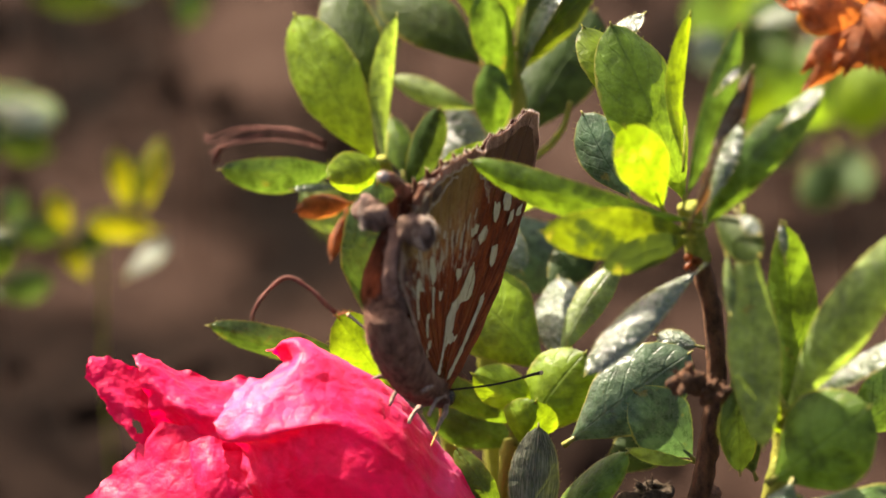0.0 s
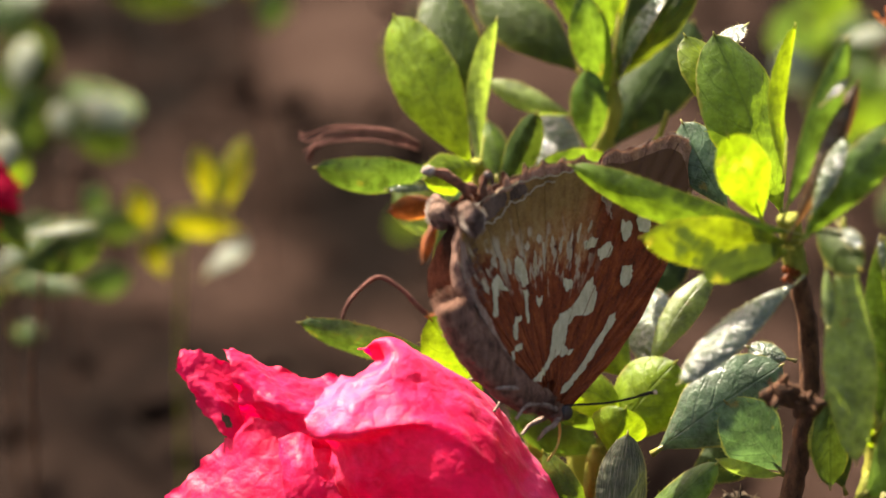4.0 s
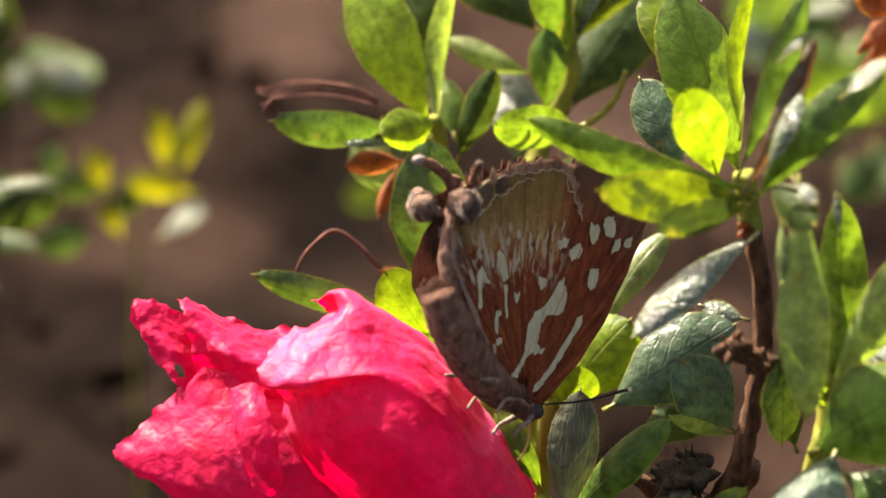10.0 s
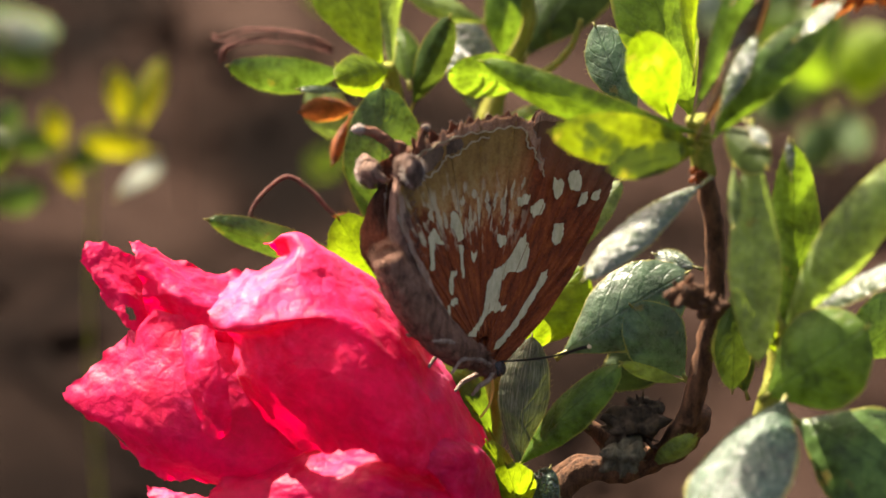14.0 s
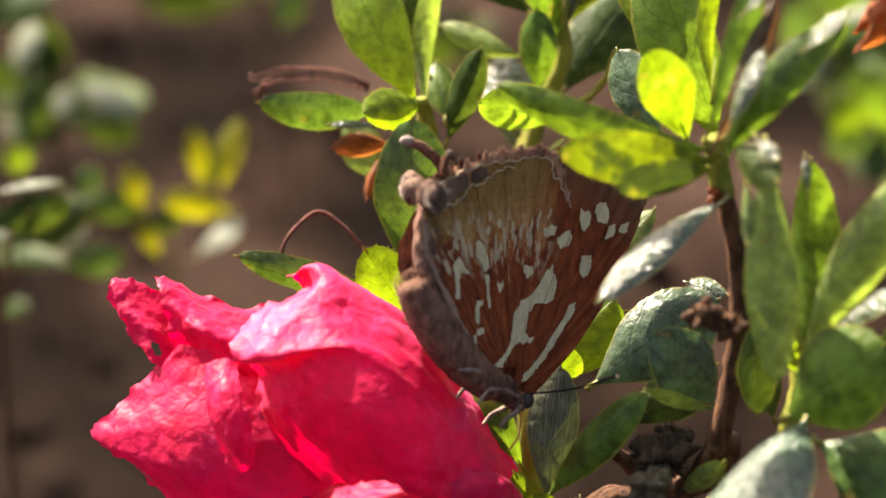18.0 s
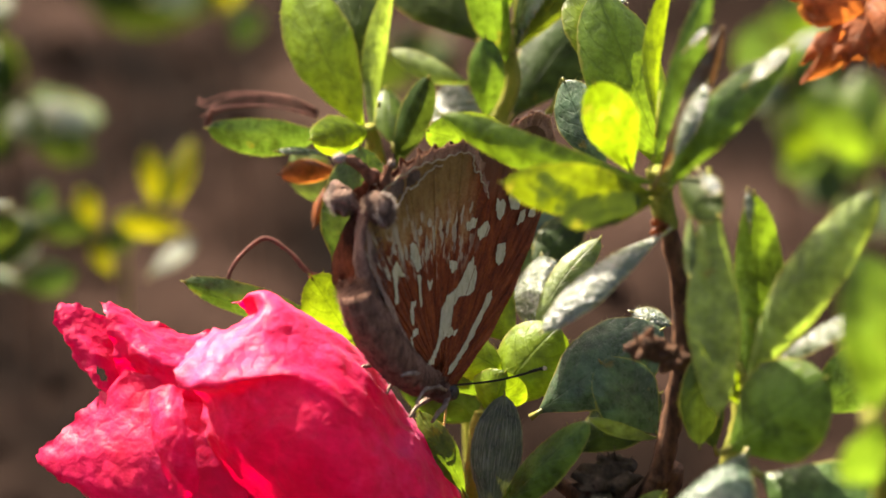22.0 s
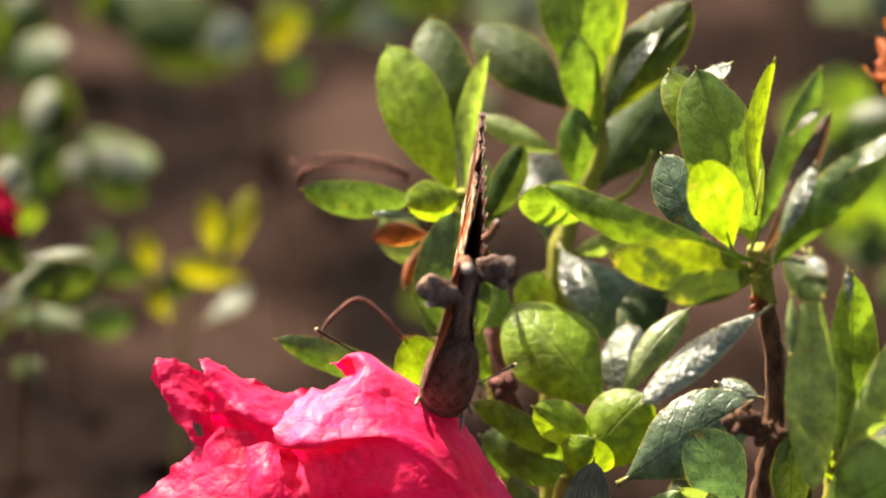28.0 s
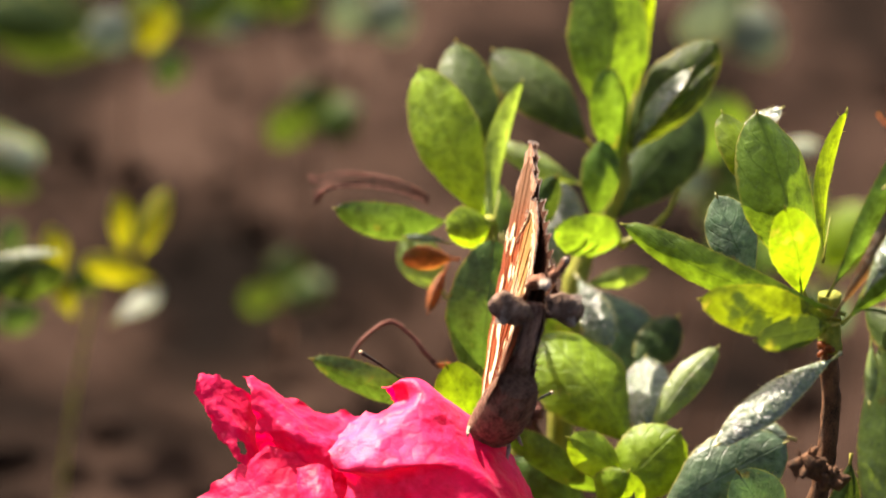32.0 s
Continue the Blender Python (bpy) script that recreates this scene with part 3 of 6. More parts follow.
# ---- ground ----
def build_ground():
    """Bare soil: fine clods near the shrubs, one sheet out to the horizon."""
    steps = [-600, -120, -30, -8, -3, -1.5, *[-1 + 0.02 * k for k in range(101)], 1.5, 3, 8, 30, 120, 600]
    bm = bmesh.new()
    rows = []
    for y in steps:
        row = []
        for x in steps:
            near = max(0.0, 1 - max(abs(x), abs(y)) / 1.5)
            q = Vector((x, y, 0))
            z = near * (0.012 * noise.noise(q * 5) + 0.008 * noise.noise(q * 17) + 0.004 * noise.noise(q * 41)) - 0.006
            row.append(bm.verts.new((x, y + 0.3 * near, z)))
        rows.append(row)
    for lo, hi in zip(rows, rows[1:]):
        for k in range(len(lo) - 1):
            bm.faces.new((lo[k], lo[k + 1], hi[k + 1], hi[k]))
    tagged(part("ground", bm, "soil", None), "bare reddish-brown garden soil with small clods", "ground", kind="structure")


def build_clods():
    rng = random.Random(4)
    bm = bmesh.new()
    for _ in range(700):
        x, y = rng.uniform(-220, 220), rng.uniform(80, 760)
        r = rng.uniform(1.5, 4.5) * rng.uniform(0.5, 1.2)
        blob(bm, (x, y, r * 0.2 - 4), ((r, 0, 0), (0, r * rng.uniform(0.6, 1), 0), (0, 0, r * 0.7)), 6, 4, 0.5, freq=0.3)
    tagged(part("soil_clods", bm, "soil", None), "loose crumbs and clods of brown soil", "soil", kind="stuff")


build_ground()
build_clods()


# ---- azalea shrub ----
def build_shrub():
    shrub = base_empty("azalea_shrub", 22, 30, "low azalea shrub with glossy green leaves and yellow-green young tips", "shrub")
    holder = (shrub, (22, 30))

    # right sprig
    twig = sprig(holder)
    shoot(twig, 'stem', 0.95, 1.35, (31.3, -21.5, 154.9), (31.9, -21.0, 151.0), (33.0, -21.4, 145.3), (33.2, -22.9, 137.4), (32.1, -24.2, 130.0), (31.0, -25.0, 125.0), (30.6, -24.8, 123.6), (28.5, -24.6, 119.7), (24.5, -23.7, 117.0), (20.0, -22.8, 116.4), (17.4, -23.4, 113.2), (16.9, -24.7, 106.7))
    shoot(twig, 'stem', 1.1, 1.3, (32.4, -31.0, 141.4), (30.7, -30.9, 142.5), (29.1, -31.0, 143.4))
    shoot(twig, 'shoot', 1.3, 1.2, (30.5, -21.7, 158.8), (30.9, -21.9, 156.3), (31.6, -22.8, 152.5))
    leaf(twig, 'mid', (30.4, -24.2, 158.4), (8.4, -17.2, 163.0), 4.4, -25, 8, 0.25)
    leaf(twig, 'blotched', (30.4, -25.1, 157.7), (14.9, -31.5, 162.2), 5.4, -12, 4, 0.08)
    leaf(twig, 'blotched', (30.2, -27.3, 158.0), (20.6, -35.2, 159.8), 3.6, -12, 4, 0.08)
    leaf(twig, 'tender', (27.9, -20.4, 157.9), (24.0, -22.8, 169.0), 5.7, 4, 4, 0.12)
    leaf(twig, 'mid', (31.6, -5.6, 150.8), (24.6, 1.6, 168.6), 8.8, 10, 10, 0.35)
    leaf(twig, 'young', (27.6, 0.4, 157.8), (21.9, 7.0, 165.9), 6.8, 35, 8, 0.2)
    leaf(twig, 'blue', (25.5, -7.1, 152.2), (21.1, -1.0, 159.4), 5.8, -20, 6, 0.15)
    leaf(twig, 'young', (30.6, -16.1, 160.9), (32.2, -8.0, 174.0), 2.4, 30, -6, 0.3)
    leaf(twig, 'leathery', (30.0, -24.8, 161.4), (35.4, -25.8, 180.9), 3.0, 4, 5, 0.3)
    leaf(twig, 'withered', (30.3, -28.1, 160.7), (36.7, -25.4, 175.9), 2.5, 10, 8, 0.5)
    leaf(twig, 'silver', (31.7, -31.8, 164.4), (35.1, -29.8, 172.1), 2.5, 3, 6, 0.2)
    leaf(twig, 'mature', (31.5, -28.5, 159.9), (43.0, -30.3, 175.5), 4.5, -15, 14, 0.2)
    # extra silver blade stands in for the glint on the long leaf's tip
    leaf(twig, 'silver', (39.0, -32.6, 173.3), (43.0, -32.8, 177.2), 2.1, 2, 6, 0.15)
    # small silver blade added for the glint at the withered leaf's top
    leaf(twig, 'silver', (33.2, -27.2, 174.7), (35.5, -27.0, 177.2), 1.2, 2, 6, 0.15)
    leaf(twig, 'dusky', (32.4, -29.8, 161.8), (36.2, -37.1, 161.1), 4.2, 15, 6, 0.2)
    # silver sliver added as the glint patch on the dusky leaf
    leaf(twig, 'silver', (34.4, -34.5, 164.6), (36.1, -36.9, 163.4), 1.6, 2, 6, 0.15)
    leaf(twig, 'pale', (35.5, -28.3, 160.4), (36.3, -38.7, 139.6), 5.3, 4, 5, 0.2)
    leaf(twig, 'pale', (33.4, -31.6, 158.5), (33.4, -35.5, 153.5), 1.4, 20, 5, 0.25)
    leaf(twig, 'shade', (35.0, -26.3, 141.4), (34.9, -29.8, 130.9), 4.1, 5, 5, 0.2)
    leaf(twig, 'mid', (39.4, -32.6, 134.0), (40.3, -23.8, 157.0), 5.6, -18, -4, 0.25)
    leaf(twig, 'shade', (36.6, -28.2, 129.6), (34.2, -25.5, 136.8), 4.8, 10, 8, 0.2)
    leaf(twig, 'silver', (31.1, -26.3, 153.6), (18.6, -34.4, 146.8), 4.4, -4, 8, 0.28)
    knob(twig, 'dry', (30.7, -23.5, 153.2), 0.8)
    knob(twig, 'stem', (29.1, -31.0, 143.4), 1.4)
    knob(twig, 'stem', (31.9, -31.7, 142.2), 1.2)

    leaf(twig, 'silver', (23.5, 6.5, 163.0), (28.6, 8.0, 166.6), 2.9, 0, 6, 0.15)
    # added sliver that imitates a glint near the upright leaf's top
    leaf(twig, 'silver', (39.7, -28.6, 155.8), (39.5, -26.9, 158.9), 1.0, 0, 6, 0.2)
    # low sprig
    twig = sprig(holder)
    shoot(twig, 'shoot', 1, 1.3, (38.1, -31.2, 141.0), (39.2, -32.2, 137.6), (38.8, -33.6, 133.6), (37.7, -34.9, 129.7))
    shoot(twig, 'stem', 1.3, 1.8, (37.7, -34.9, 129.7), (36.3, -32.1, 122.3), (32.4, -29.0, 115.3))
    leaf(twig, 'pale', (39.4, -33.7, 140.6), (51.0, -40.9, 165.4), 5.9, -20, 8, 0.3)
    leaf(twig, 'silver', (41.6, -33.2, 141.5), (52.3, -40.5, 153.2), 4.6, -11.25, 6, 0.3)
    leaf(twig, 'mid', (37.4, -38.6, 135.6), (46.8, -40.5, 144.8), 10.6, -16, 8, 0.15)
    leaf(twig, 'gloss', (39.0, -40.5, 136.3), (30.0, -56.8, 131.2), 11.6, 8, 10, 0.3)
    leaf(twig, 'leathery', (40.8, -38.1, 132.2), (53.9, -45.3, 127.3), 12.0, -15, 10, 0.2)
    leaf(twig, 'leathery', (46.2, -28.2, 133.8), (54.5, -25.4, 139.0), 7.1, 20, 8, 0.2)
    leaf(twig, 'young', (38.7, -33.9, 137.9), (34.4, -33.1, 143.7), 2.1, 10, 14, 0.4)
    leaf(twig, 'young', (38.6, -33.4, 139.0), (36.8, -34.5, 143.3), 1.9, -10, 10, 0.4)
    leaf(twig, 'mature', (45.3, -33.8, 119.1), (54.9, -35.8, 115.4), 8.9, 20, 8, 0.2)

    # front sprig
    twig = sprig(holder)
    shoot(twig, 'shoot', 1, 1.4, (47.5, -80.5, 163.2), (48.3, -77.2, 156.6), (49.6, -74.0, 149.9))
    leaf(twig, 'mature', (47.6, -82.3, 164.2), (46.5, -79.1, 178.6), 6.4, 10, 8, 0.2)
    leaf(twig, 'mature', (47.7, -83.3, 158.0), (46.0, -86.4, 164.9), 5.9, 20, 8, 0.2)

    # centre sprig
    twig = sprig(holder)
    shoot(twig, 'shoot', 1.1, 1.4, (13.4, -3.7, 124.6), (13.3, -4.4, 121.0), (11.3, -6.0, 115.9))
    leaf(twig, 'bright', (15.6, -1.6, 127.7), (5.3, 8.6, 135.5), 10.6, 14, 10, 0.25)
    leaf(twig, 'silver', (17.6, 2.0, 126.7), (18.5, 11.6, 131.9), 6.4, -2.5, 8, 0.2)
    leaf(twig, 'pale', (17.6, -3.1, 129.9), (25.0, 3.5, 138.1), 3.8, -20, 6, 0.25)
    leaf(twig, 'bright', (15.0, -6.0, 125.7), (7.9, -6.2, 130.4), 5.0, 15, 8, 0.3)
    leaf(twig, 'bright', (13.5, -7.5, 122.9), (20.4, -5.0, 131.6), 8.6, -18, 10, 0.25)
    leaf(twig, 'mid', (13.5, -4.8, 122.4), (1.0, -1.7, 128.3), 4.4, -30, 6, 0.3)
    leaf(twig, 'bright', (12.8, -9.8, 123.0), (14.6, -9.2, 128.3), 6.2, 0, 10, 0.3)
    leaf(twig, 'mature', (12.7, -2.1, 118.1), (2.1, 2.5, 121.6), 6.4, -10, 8, 0.25)
    leaf(twig, 'mid', (10.2, -18.9, 118.6), (5.4, -15.9, 127.1), 3.4, 15, 12, 0.3)
    leaf(twig, 'silver', (32.9, -6.2, 132.4), (28.4, -4.8, 133.3), 3.2, 0, 6, 0.3)
    leaf(twig, 'blue', (18.2, -12.5, 125.1), (31.6, -10.0, 133.9), 9.2, -12, 8, 0.2)
    leaf(twig, 'blue', (30.9, -18.8, 126.0), (24.8, -18.7, 134.7), 7.2, 10, 8, 0.12)
    leaf(twig, 'pale', (30.9, -19.0, 125.5), (23.7, -23.3, 130.4), 2.5, -50, 8, 0.3)
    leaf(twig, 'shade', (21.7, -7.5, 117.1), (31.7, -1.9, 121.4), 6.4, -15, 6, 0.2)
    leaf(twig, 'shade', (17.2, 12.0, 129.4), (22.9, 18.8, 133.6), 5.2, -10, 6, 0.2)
    leaf(twig, 'mature', (13.0, -24.2, 118.0), (23.5, -24.3, 130.6), 4.6, -25, 6, 0.3)
    leaf(twig, 'hairy', (13.1, -22.7, 116.4), (14.5, -15.1, 128.7), 5.6, 1.25, 5, 0.15)
    leaf(twig, 'bright', (12.7, -22.1, 111.2), (9.5, -23.0, 120.2), 3.9, 20, 10, 0.3)
    leaf(twig, 'young', (13.9, -23.9, 112.0), (11.5, -26.7, 119.6), 4.9, -10, 10, 0.3)
    leaf(twig, 'gloss', (15.4, -24.9, 110.1), (16.4, -24.3, 117.7), 4.6, 2.5, 10, 0.2)
    leaf(twig, 'pale', (27.4, -25.0, 118.5), (31.4, -28.6, 124.6), 3.0, 30, 8, 0.3)
    shoot(twig, 'stem', 1, 1.4, (27.0, -22.0, 117.7), (23.4, -22.0, 116.6), (19.7, -21.5, 116.3), (17.6, -21.7, 114.6), (16.1, -23.3, 110.2), (13.7, -25.4, 104.9))
    shoot(twig, 'stem', 1.1, 0.8, (23.4, -22.3, 117.2), (22.4, -21.6, 119.6), (20.2, -21.2, 121.5))
    shoot(twig, 'stem', 1.3, 1.4, (27.3, -22.0, 117.7), (29.7, -23.2, 119.1), (31.6, -23.6, 121.9), (32.4, -23.9, 124.9))
    knob(twig, 'old_wood', (25.1, -24.9, 123.1), 2.3)
    knob(twig, 'old_wood', (26.2, -22.2, 123.9), 1.5)
    knob(twig, 'lichen', (23.9, -29.0, 121.9), 1.7)
    knob(twig, 'old_wood', (24.3, -22.5, 116.9), 1.3)

    # back sprig
    twig = sprig(holder)
    shoot(twig, 'shoot', 0.9, 1.5, (14.4, 29.1, 152.1), (15.1, 27.0, 146.5), (13.2, 25.5, 142.0), (10.9, 23.4, 136.2), (10.5, 20.6, 129.3), (10.4, 15.0, 117.1))
    leaf(twig, 'bright', (6.4, 14.5, 129.0), (8.8, 19.5, 134.0), 5.4, 20, 8, 0.2)
    leaf(twig, 'mid', (1.8, 6.0, 125.7), (3.9, 13.6, 135.7), 4.0, 10, 6, 0.2)
    shoot(twig, 'hair', 0.9, 0.7, (2.9, 8.5, 132.5), (4.0, 5.7, 128.1), (5.3, 4.0, 125.4), (6.8, 2.8, 123.9))
    knob(twig, 'hair', (4.2, 2.7, 128.1), 1.3)
    leaf(twig, 'blue', (12.0, 24.0, 134.0), (20.1, 16.2, 128.0), 8.6, -10, 8, 0.2)
    leaf(twig, 'silver', (10.8, 20.9, 136.7), (14.5, 13.7, 131.7), 4.1, 3.75, 8, 0.2)
    leaf(twig, 'mid', (15.1, 21.4, 141.9), (5.8, 11.0, 148.0), 5.9, -28, 10, 0.25)
    leaf(twig, 'silver', (9.2, 24.9, 135.7), (7.9, 31.9, 144.5), 6.1, 2.5, 8, 0.2)
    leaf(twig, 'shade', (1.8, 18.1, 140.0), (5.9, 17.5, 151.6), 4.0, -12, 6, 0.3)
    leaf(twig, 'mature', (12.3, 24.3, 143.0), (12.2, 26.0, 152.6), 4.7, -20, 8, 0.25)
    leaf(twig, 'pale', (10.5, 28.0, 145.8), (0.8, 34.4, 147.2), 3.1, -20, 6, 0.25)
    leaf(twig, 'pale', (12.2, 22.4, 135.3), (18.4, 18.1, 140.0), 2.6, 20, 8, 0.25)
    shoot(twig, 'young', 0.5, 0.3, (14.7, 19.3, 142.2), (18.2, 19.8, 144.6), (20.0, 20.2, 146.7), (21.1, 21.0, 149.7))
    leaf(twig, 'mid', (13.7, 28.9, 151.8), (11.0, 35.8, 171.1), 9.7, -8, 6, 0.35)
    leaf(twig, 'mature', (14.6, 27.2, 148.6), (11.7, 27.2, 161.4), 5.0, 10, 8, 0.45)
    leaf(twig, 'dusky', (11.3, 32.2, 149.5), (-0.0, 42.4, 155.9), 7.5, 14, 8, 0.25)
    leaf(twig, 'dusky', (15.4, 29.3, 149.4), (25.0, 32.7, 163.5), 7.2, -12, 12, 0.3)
    # narrow silver overlay added for the strip of glint on the dusky leaf
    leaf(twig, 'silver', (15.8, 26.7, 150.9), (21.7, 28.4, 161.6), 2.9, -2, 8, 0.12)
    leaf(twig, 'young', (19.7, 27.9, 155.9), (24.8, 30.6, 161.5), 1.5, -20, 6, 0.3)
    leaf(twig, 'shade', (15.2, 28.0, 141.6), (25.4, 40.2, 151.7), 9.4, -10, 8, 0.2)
    leaf(twig, 'young', (15.5, 29.8, 153.4), (17.5, 37.5, 167.9), 2.8, 15, -6, 0.4)

    # left sprig
    twig = sprig(holder)
    shoot(twig, 'shoot', 0.9, 1.4, (-1.0, 18.6, 145.1), (-0.4, 18.2, 141.3), (0.9, 16.2, 134.2), (4.1, 11.3, 121.9), (6.0, 6.8, 110.1))
    leaf(twig, 'bright', (-1.7, 18.4, 144.8), (-10.0, 29.1, 158.6), 8.1, -8, 8, 0.2)
    leaf(twig, 'dusky', (-0.5, 23.7, 146.3), (-5.3, 37.2, 158.8), 7.4, 3, 10, 0.2)
    leaf(twig, 'pale', (-0.6, 18.0, 144.0), (1.7, 26.1, 159.3), 3.0, 30, -8, 0.4)
    leaf(twig, 'leathery', (-5.8, 20.0, 143.5), (-19.3, 15.7, 146.2), 4.9, -28, 14, 0.25)
    leaf(twig, 'bright', (-1.1, 16.5, 145.4), (-7.0, 8.8, 148.0), 5.0, 10, 10, 0.3)
    leaf(twig, 'silver', (-5.8, 17.0, 142.2), (-11.3, 12.7, 144.7), 1.7, -10, 6, 0.3)
    leaf(twig, 'leathery', (-1.3, 5.1, 128.2), (-1.6, 8.4, 147.3), 9.1, -6, 8, 0.2)
    leaf(twig, 'dry', (-4.7, 17.9, 139.7), (-11.0, 14.2, 141.1), 3.0, 15, 12, 0.5)
    leaf(twig, 'dry', (-5.5, 17.4, 138.6), (-7.4, 13.2, 135.0), 1.7, 25, 12, 0.5)
    leaf(twig, 'pale', (-5.1, 19.6, 134.2), (-10.2, 23.6, 139.7), 5.3, -15, 8, 0.2)
    leaf(twig, 'mid', (1.4, 22.9, 140.5), (0.4, 29.6, 144.6), 4.1, 10, 6, 0.25)
    leaf(twig, 'leathery', (-5.3, -0.6, 130.4), (-21.3, 1.4, 134.1), 4.2, -30, 8, 0.3)
    leaf(twig, 'tender', (-1.1, -2.6, 126.6), (-6.7, -3.7, 137.3), 6.9, 12, 6, 0.15)
    leaf(twig, 'dry', (-4.4, 2.2, 133.5), (-7.0, 0.7, 134.9), 1.0, 20, 12, 0.4)
    shoot(twig, 'hair', 0.22, 0.3, (-16.6, 2.8, 130.3), (-16.5, 4.4, 133.4), (-15.0, 5.5, 135.4), (-12.4, 6.3, 137.0), (-9.9, 5.7, 135.7), (-8.0, 4.7, 133.9), (-6.4, 4.1, 132.7))
    shoot(twig, 'hair', 0.16, 0.1, (-7.5, 26.7, 143.3), (-9.9, 27.6, 144.2), (-13.6, 28.3, 144.6), (-17.7, 28.5, 144.2), (-20.3, 28.4, 143.1), (-21.7, 28.9, 143.3))
    shoot(twig, 'hair', 0.16, 0.1, (-7.5, 26.5, 142.9), (-10.2, 27.4, 143.8), (-14.3, 28.1, 144.2), (-19.0, 28.0, 143.2), (-20.6, 27.8, 141.9), (-20.7, 27.5, 140.6))
    shoot(twig, 'hair', 0.14, 0.1, (-7.6, 26.3, 142.7), (-10.9, 27.4, 143.5), (-15.6, 28.0, 143.7), (-19.6, 27.9, 142.4), (-20.2, 27.6, 140.9))
    shoot(twig, 'hair', 0.14, 0.1, (-7.4, 27.4, 142.6), (-10.6, 28.6, 144.0), (-15.0, 29.3, 144.4), (-18.4, 29.6, 144.1), (-20.9, 29.6, 143.2), (-21.6, 30.1, 143.4))
    shoot(twig, 'hair', 0.14, 0.1, (-7.5, 25.4, 143.0), (-11.2, 26.3, 143.7), (-14.9, 27.0, 143.8), (-19.3, 27.2, 143.2), (-21.2, 27.3, 142.3))
    shoot(twig, 'hair', 0.3, 0.25, (-19.6, 25.8, 143.9), (-20.2, 26.9, 142.6), (-20.6, 27.8, 141.1))


def build_seedlings():
    label = "small out-of-focus azalea sprig growing from brown soil"
    # yellow seedling
    plant = base_empty('azalea_seedling', -46, 139, label, 'plant', 'sprigs on the soil')
    twig = sprig((plant, (-46, 139)))
    shoot(twig, 'shoot', 0.3, 0.3, (-44.0, 126.4, 75.3), (-45.1, 130.2, 63.3), (-46.2, 133.1, 49.5))
    leaf(twig, 'straw', (-49.2, 132.0, 75.0), (-51.5, 134.9, 80.8), 3.9, 0, 6, 0.15)
    leaf(twig, 'straw', (-40.0, 133.8, 77.6), (-41.5, 137.9, 85.9), 3.4, 10, 6, 0.15)
    leaf(twig, 'straw', (-37.5, 133.7, 77.3), (-34.5, 138.7, 86.7), 3.8, -10, 6, 0.15)
    leaf(twig, 'straw', (-35.6, 132.4, 74.5), (-46.5, 132.9, 76.6), 4.4, -5, 6, 0.15)
    leaf(twig, 'straw', (-46.9, 128.9, 68.7), (-50.2, 131.5, 74.0), 3.1, 0, 6, 0.15)
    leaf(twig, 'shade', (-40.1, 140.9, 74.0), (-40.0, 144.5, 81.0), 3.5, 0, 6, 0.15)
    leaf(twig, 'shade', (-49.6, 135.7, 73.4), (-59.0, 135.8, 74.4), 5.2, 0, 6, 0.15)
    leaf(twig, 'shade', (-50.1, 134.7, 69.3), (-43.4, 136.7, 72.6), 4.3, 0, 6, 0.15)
    leaf(twig, 'satin', (-40.8, 126.5, 70.1), (-34.2, 129.2, 74.7), 4.9, 0, 6, 0.15)
    leaf(twig, 'satin', (-61.2, 125.3, 71.7), (-58.2, 127.7, 76.1), 5.1, 0, 6, 0.15)
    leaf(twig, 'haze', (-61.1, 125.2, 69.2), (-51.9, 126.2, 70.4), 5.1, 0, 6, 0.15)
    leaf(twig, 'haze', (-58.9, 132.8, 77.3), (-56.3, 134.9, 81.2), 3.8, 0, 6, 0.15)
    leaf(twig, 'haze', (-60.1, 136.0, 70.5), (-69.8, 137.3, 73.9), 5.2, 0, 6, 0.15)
    # dark seedling
    plant = base_empty('azalea_seedling', -70, 127, label, 'plant', 'sprigs on the soil')
    twig = sprig((plant, (-70, 127)))
    shoot(twig, 'stem', 0.3, 0.3, (-69.1, 118.6, 73.4), (-69.6, 119.9, 63.1), (-70.5, 121.1, 52.5))
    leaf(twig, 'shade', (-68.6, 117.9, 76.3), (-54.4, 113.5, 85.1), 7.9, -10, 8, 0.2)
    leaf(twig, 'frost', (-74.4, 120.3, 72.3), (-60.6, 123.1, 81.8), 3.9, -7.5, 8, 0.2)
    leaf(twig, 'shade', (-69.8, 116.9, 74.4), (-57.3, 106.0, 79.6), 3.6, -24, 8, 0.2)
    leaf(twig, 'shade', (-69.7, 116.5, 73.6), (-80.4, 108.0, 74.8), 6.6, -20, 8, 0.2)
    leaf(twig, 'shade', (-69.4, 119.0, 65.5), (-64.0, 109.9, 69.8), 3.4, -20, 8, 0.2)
    # pale seedling
    plant = base_empty('azalea_seedling', -72, 216, label, 'plant', 'sprigs on the soil')
    twig = sprig((plant, (-72, 216)))
    shoot(twig, 'stem', 0.3, 0.3, (-72.4, 196.1, 61.6), (-72.4, 204.1, 44.6), (-72.2, 210.4, 24.5))
    leaf(twig, 'shade', (-73.7, 194.8, 63.3), (-72.6, 194.7, 80.2), 9.5, 10, 8, 0.2)
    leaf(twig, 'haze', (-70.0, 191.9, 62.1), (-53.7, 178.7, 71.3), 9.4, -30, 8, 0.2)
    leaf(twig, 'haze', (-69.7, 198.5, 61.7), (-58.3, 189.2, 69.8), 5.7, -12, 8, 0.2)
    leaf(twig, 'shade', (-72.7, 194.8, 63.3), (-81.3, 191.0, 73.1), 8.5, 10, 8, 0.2)
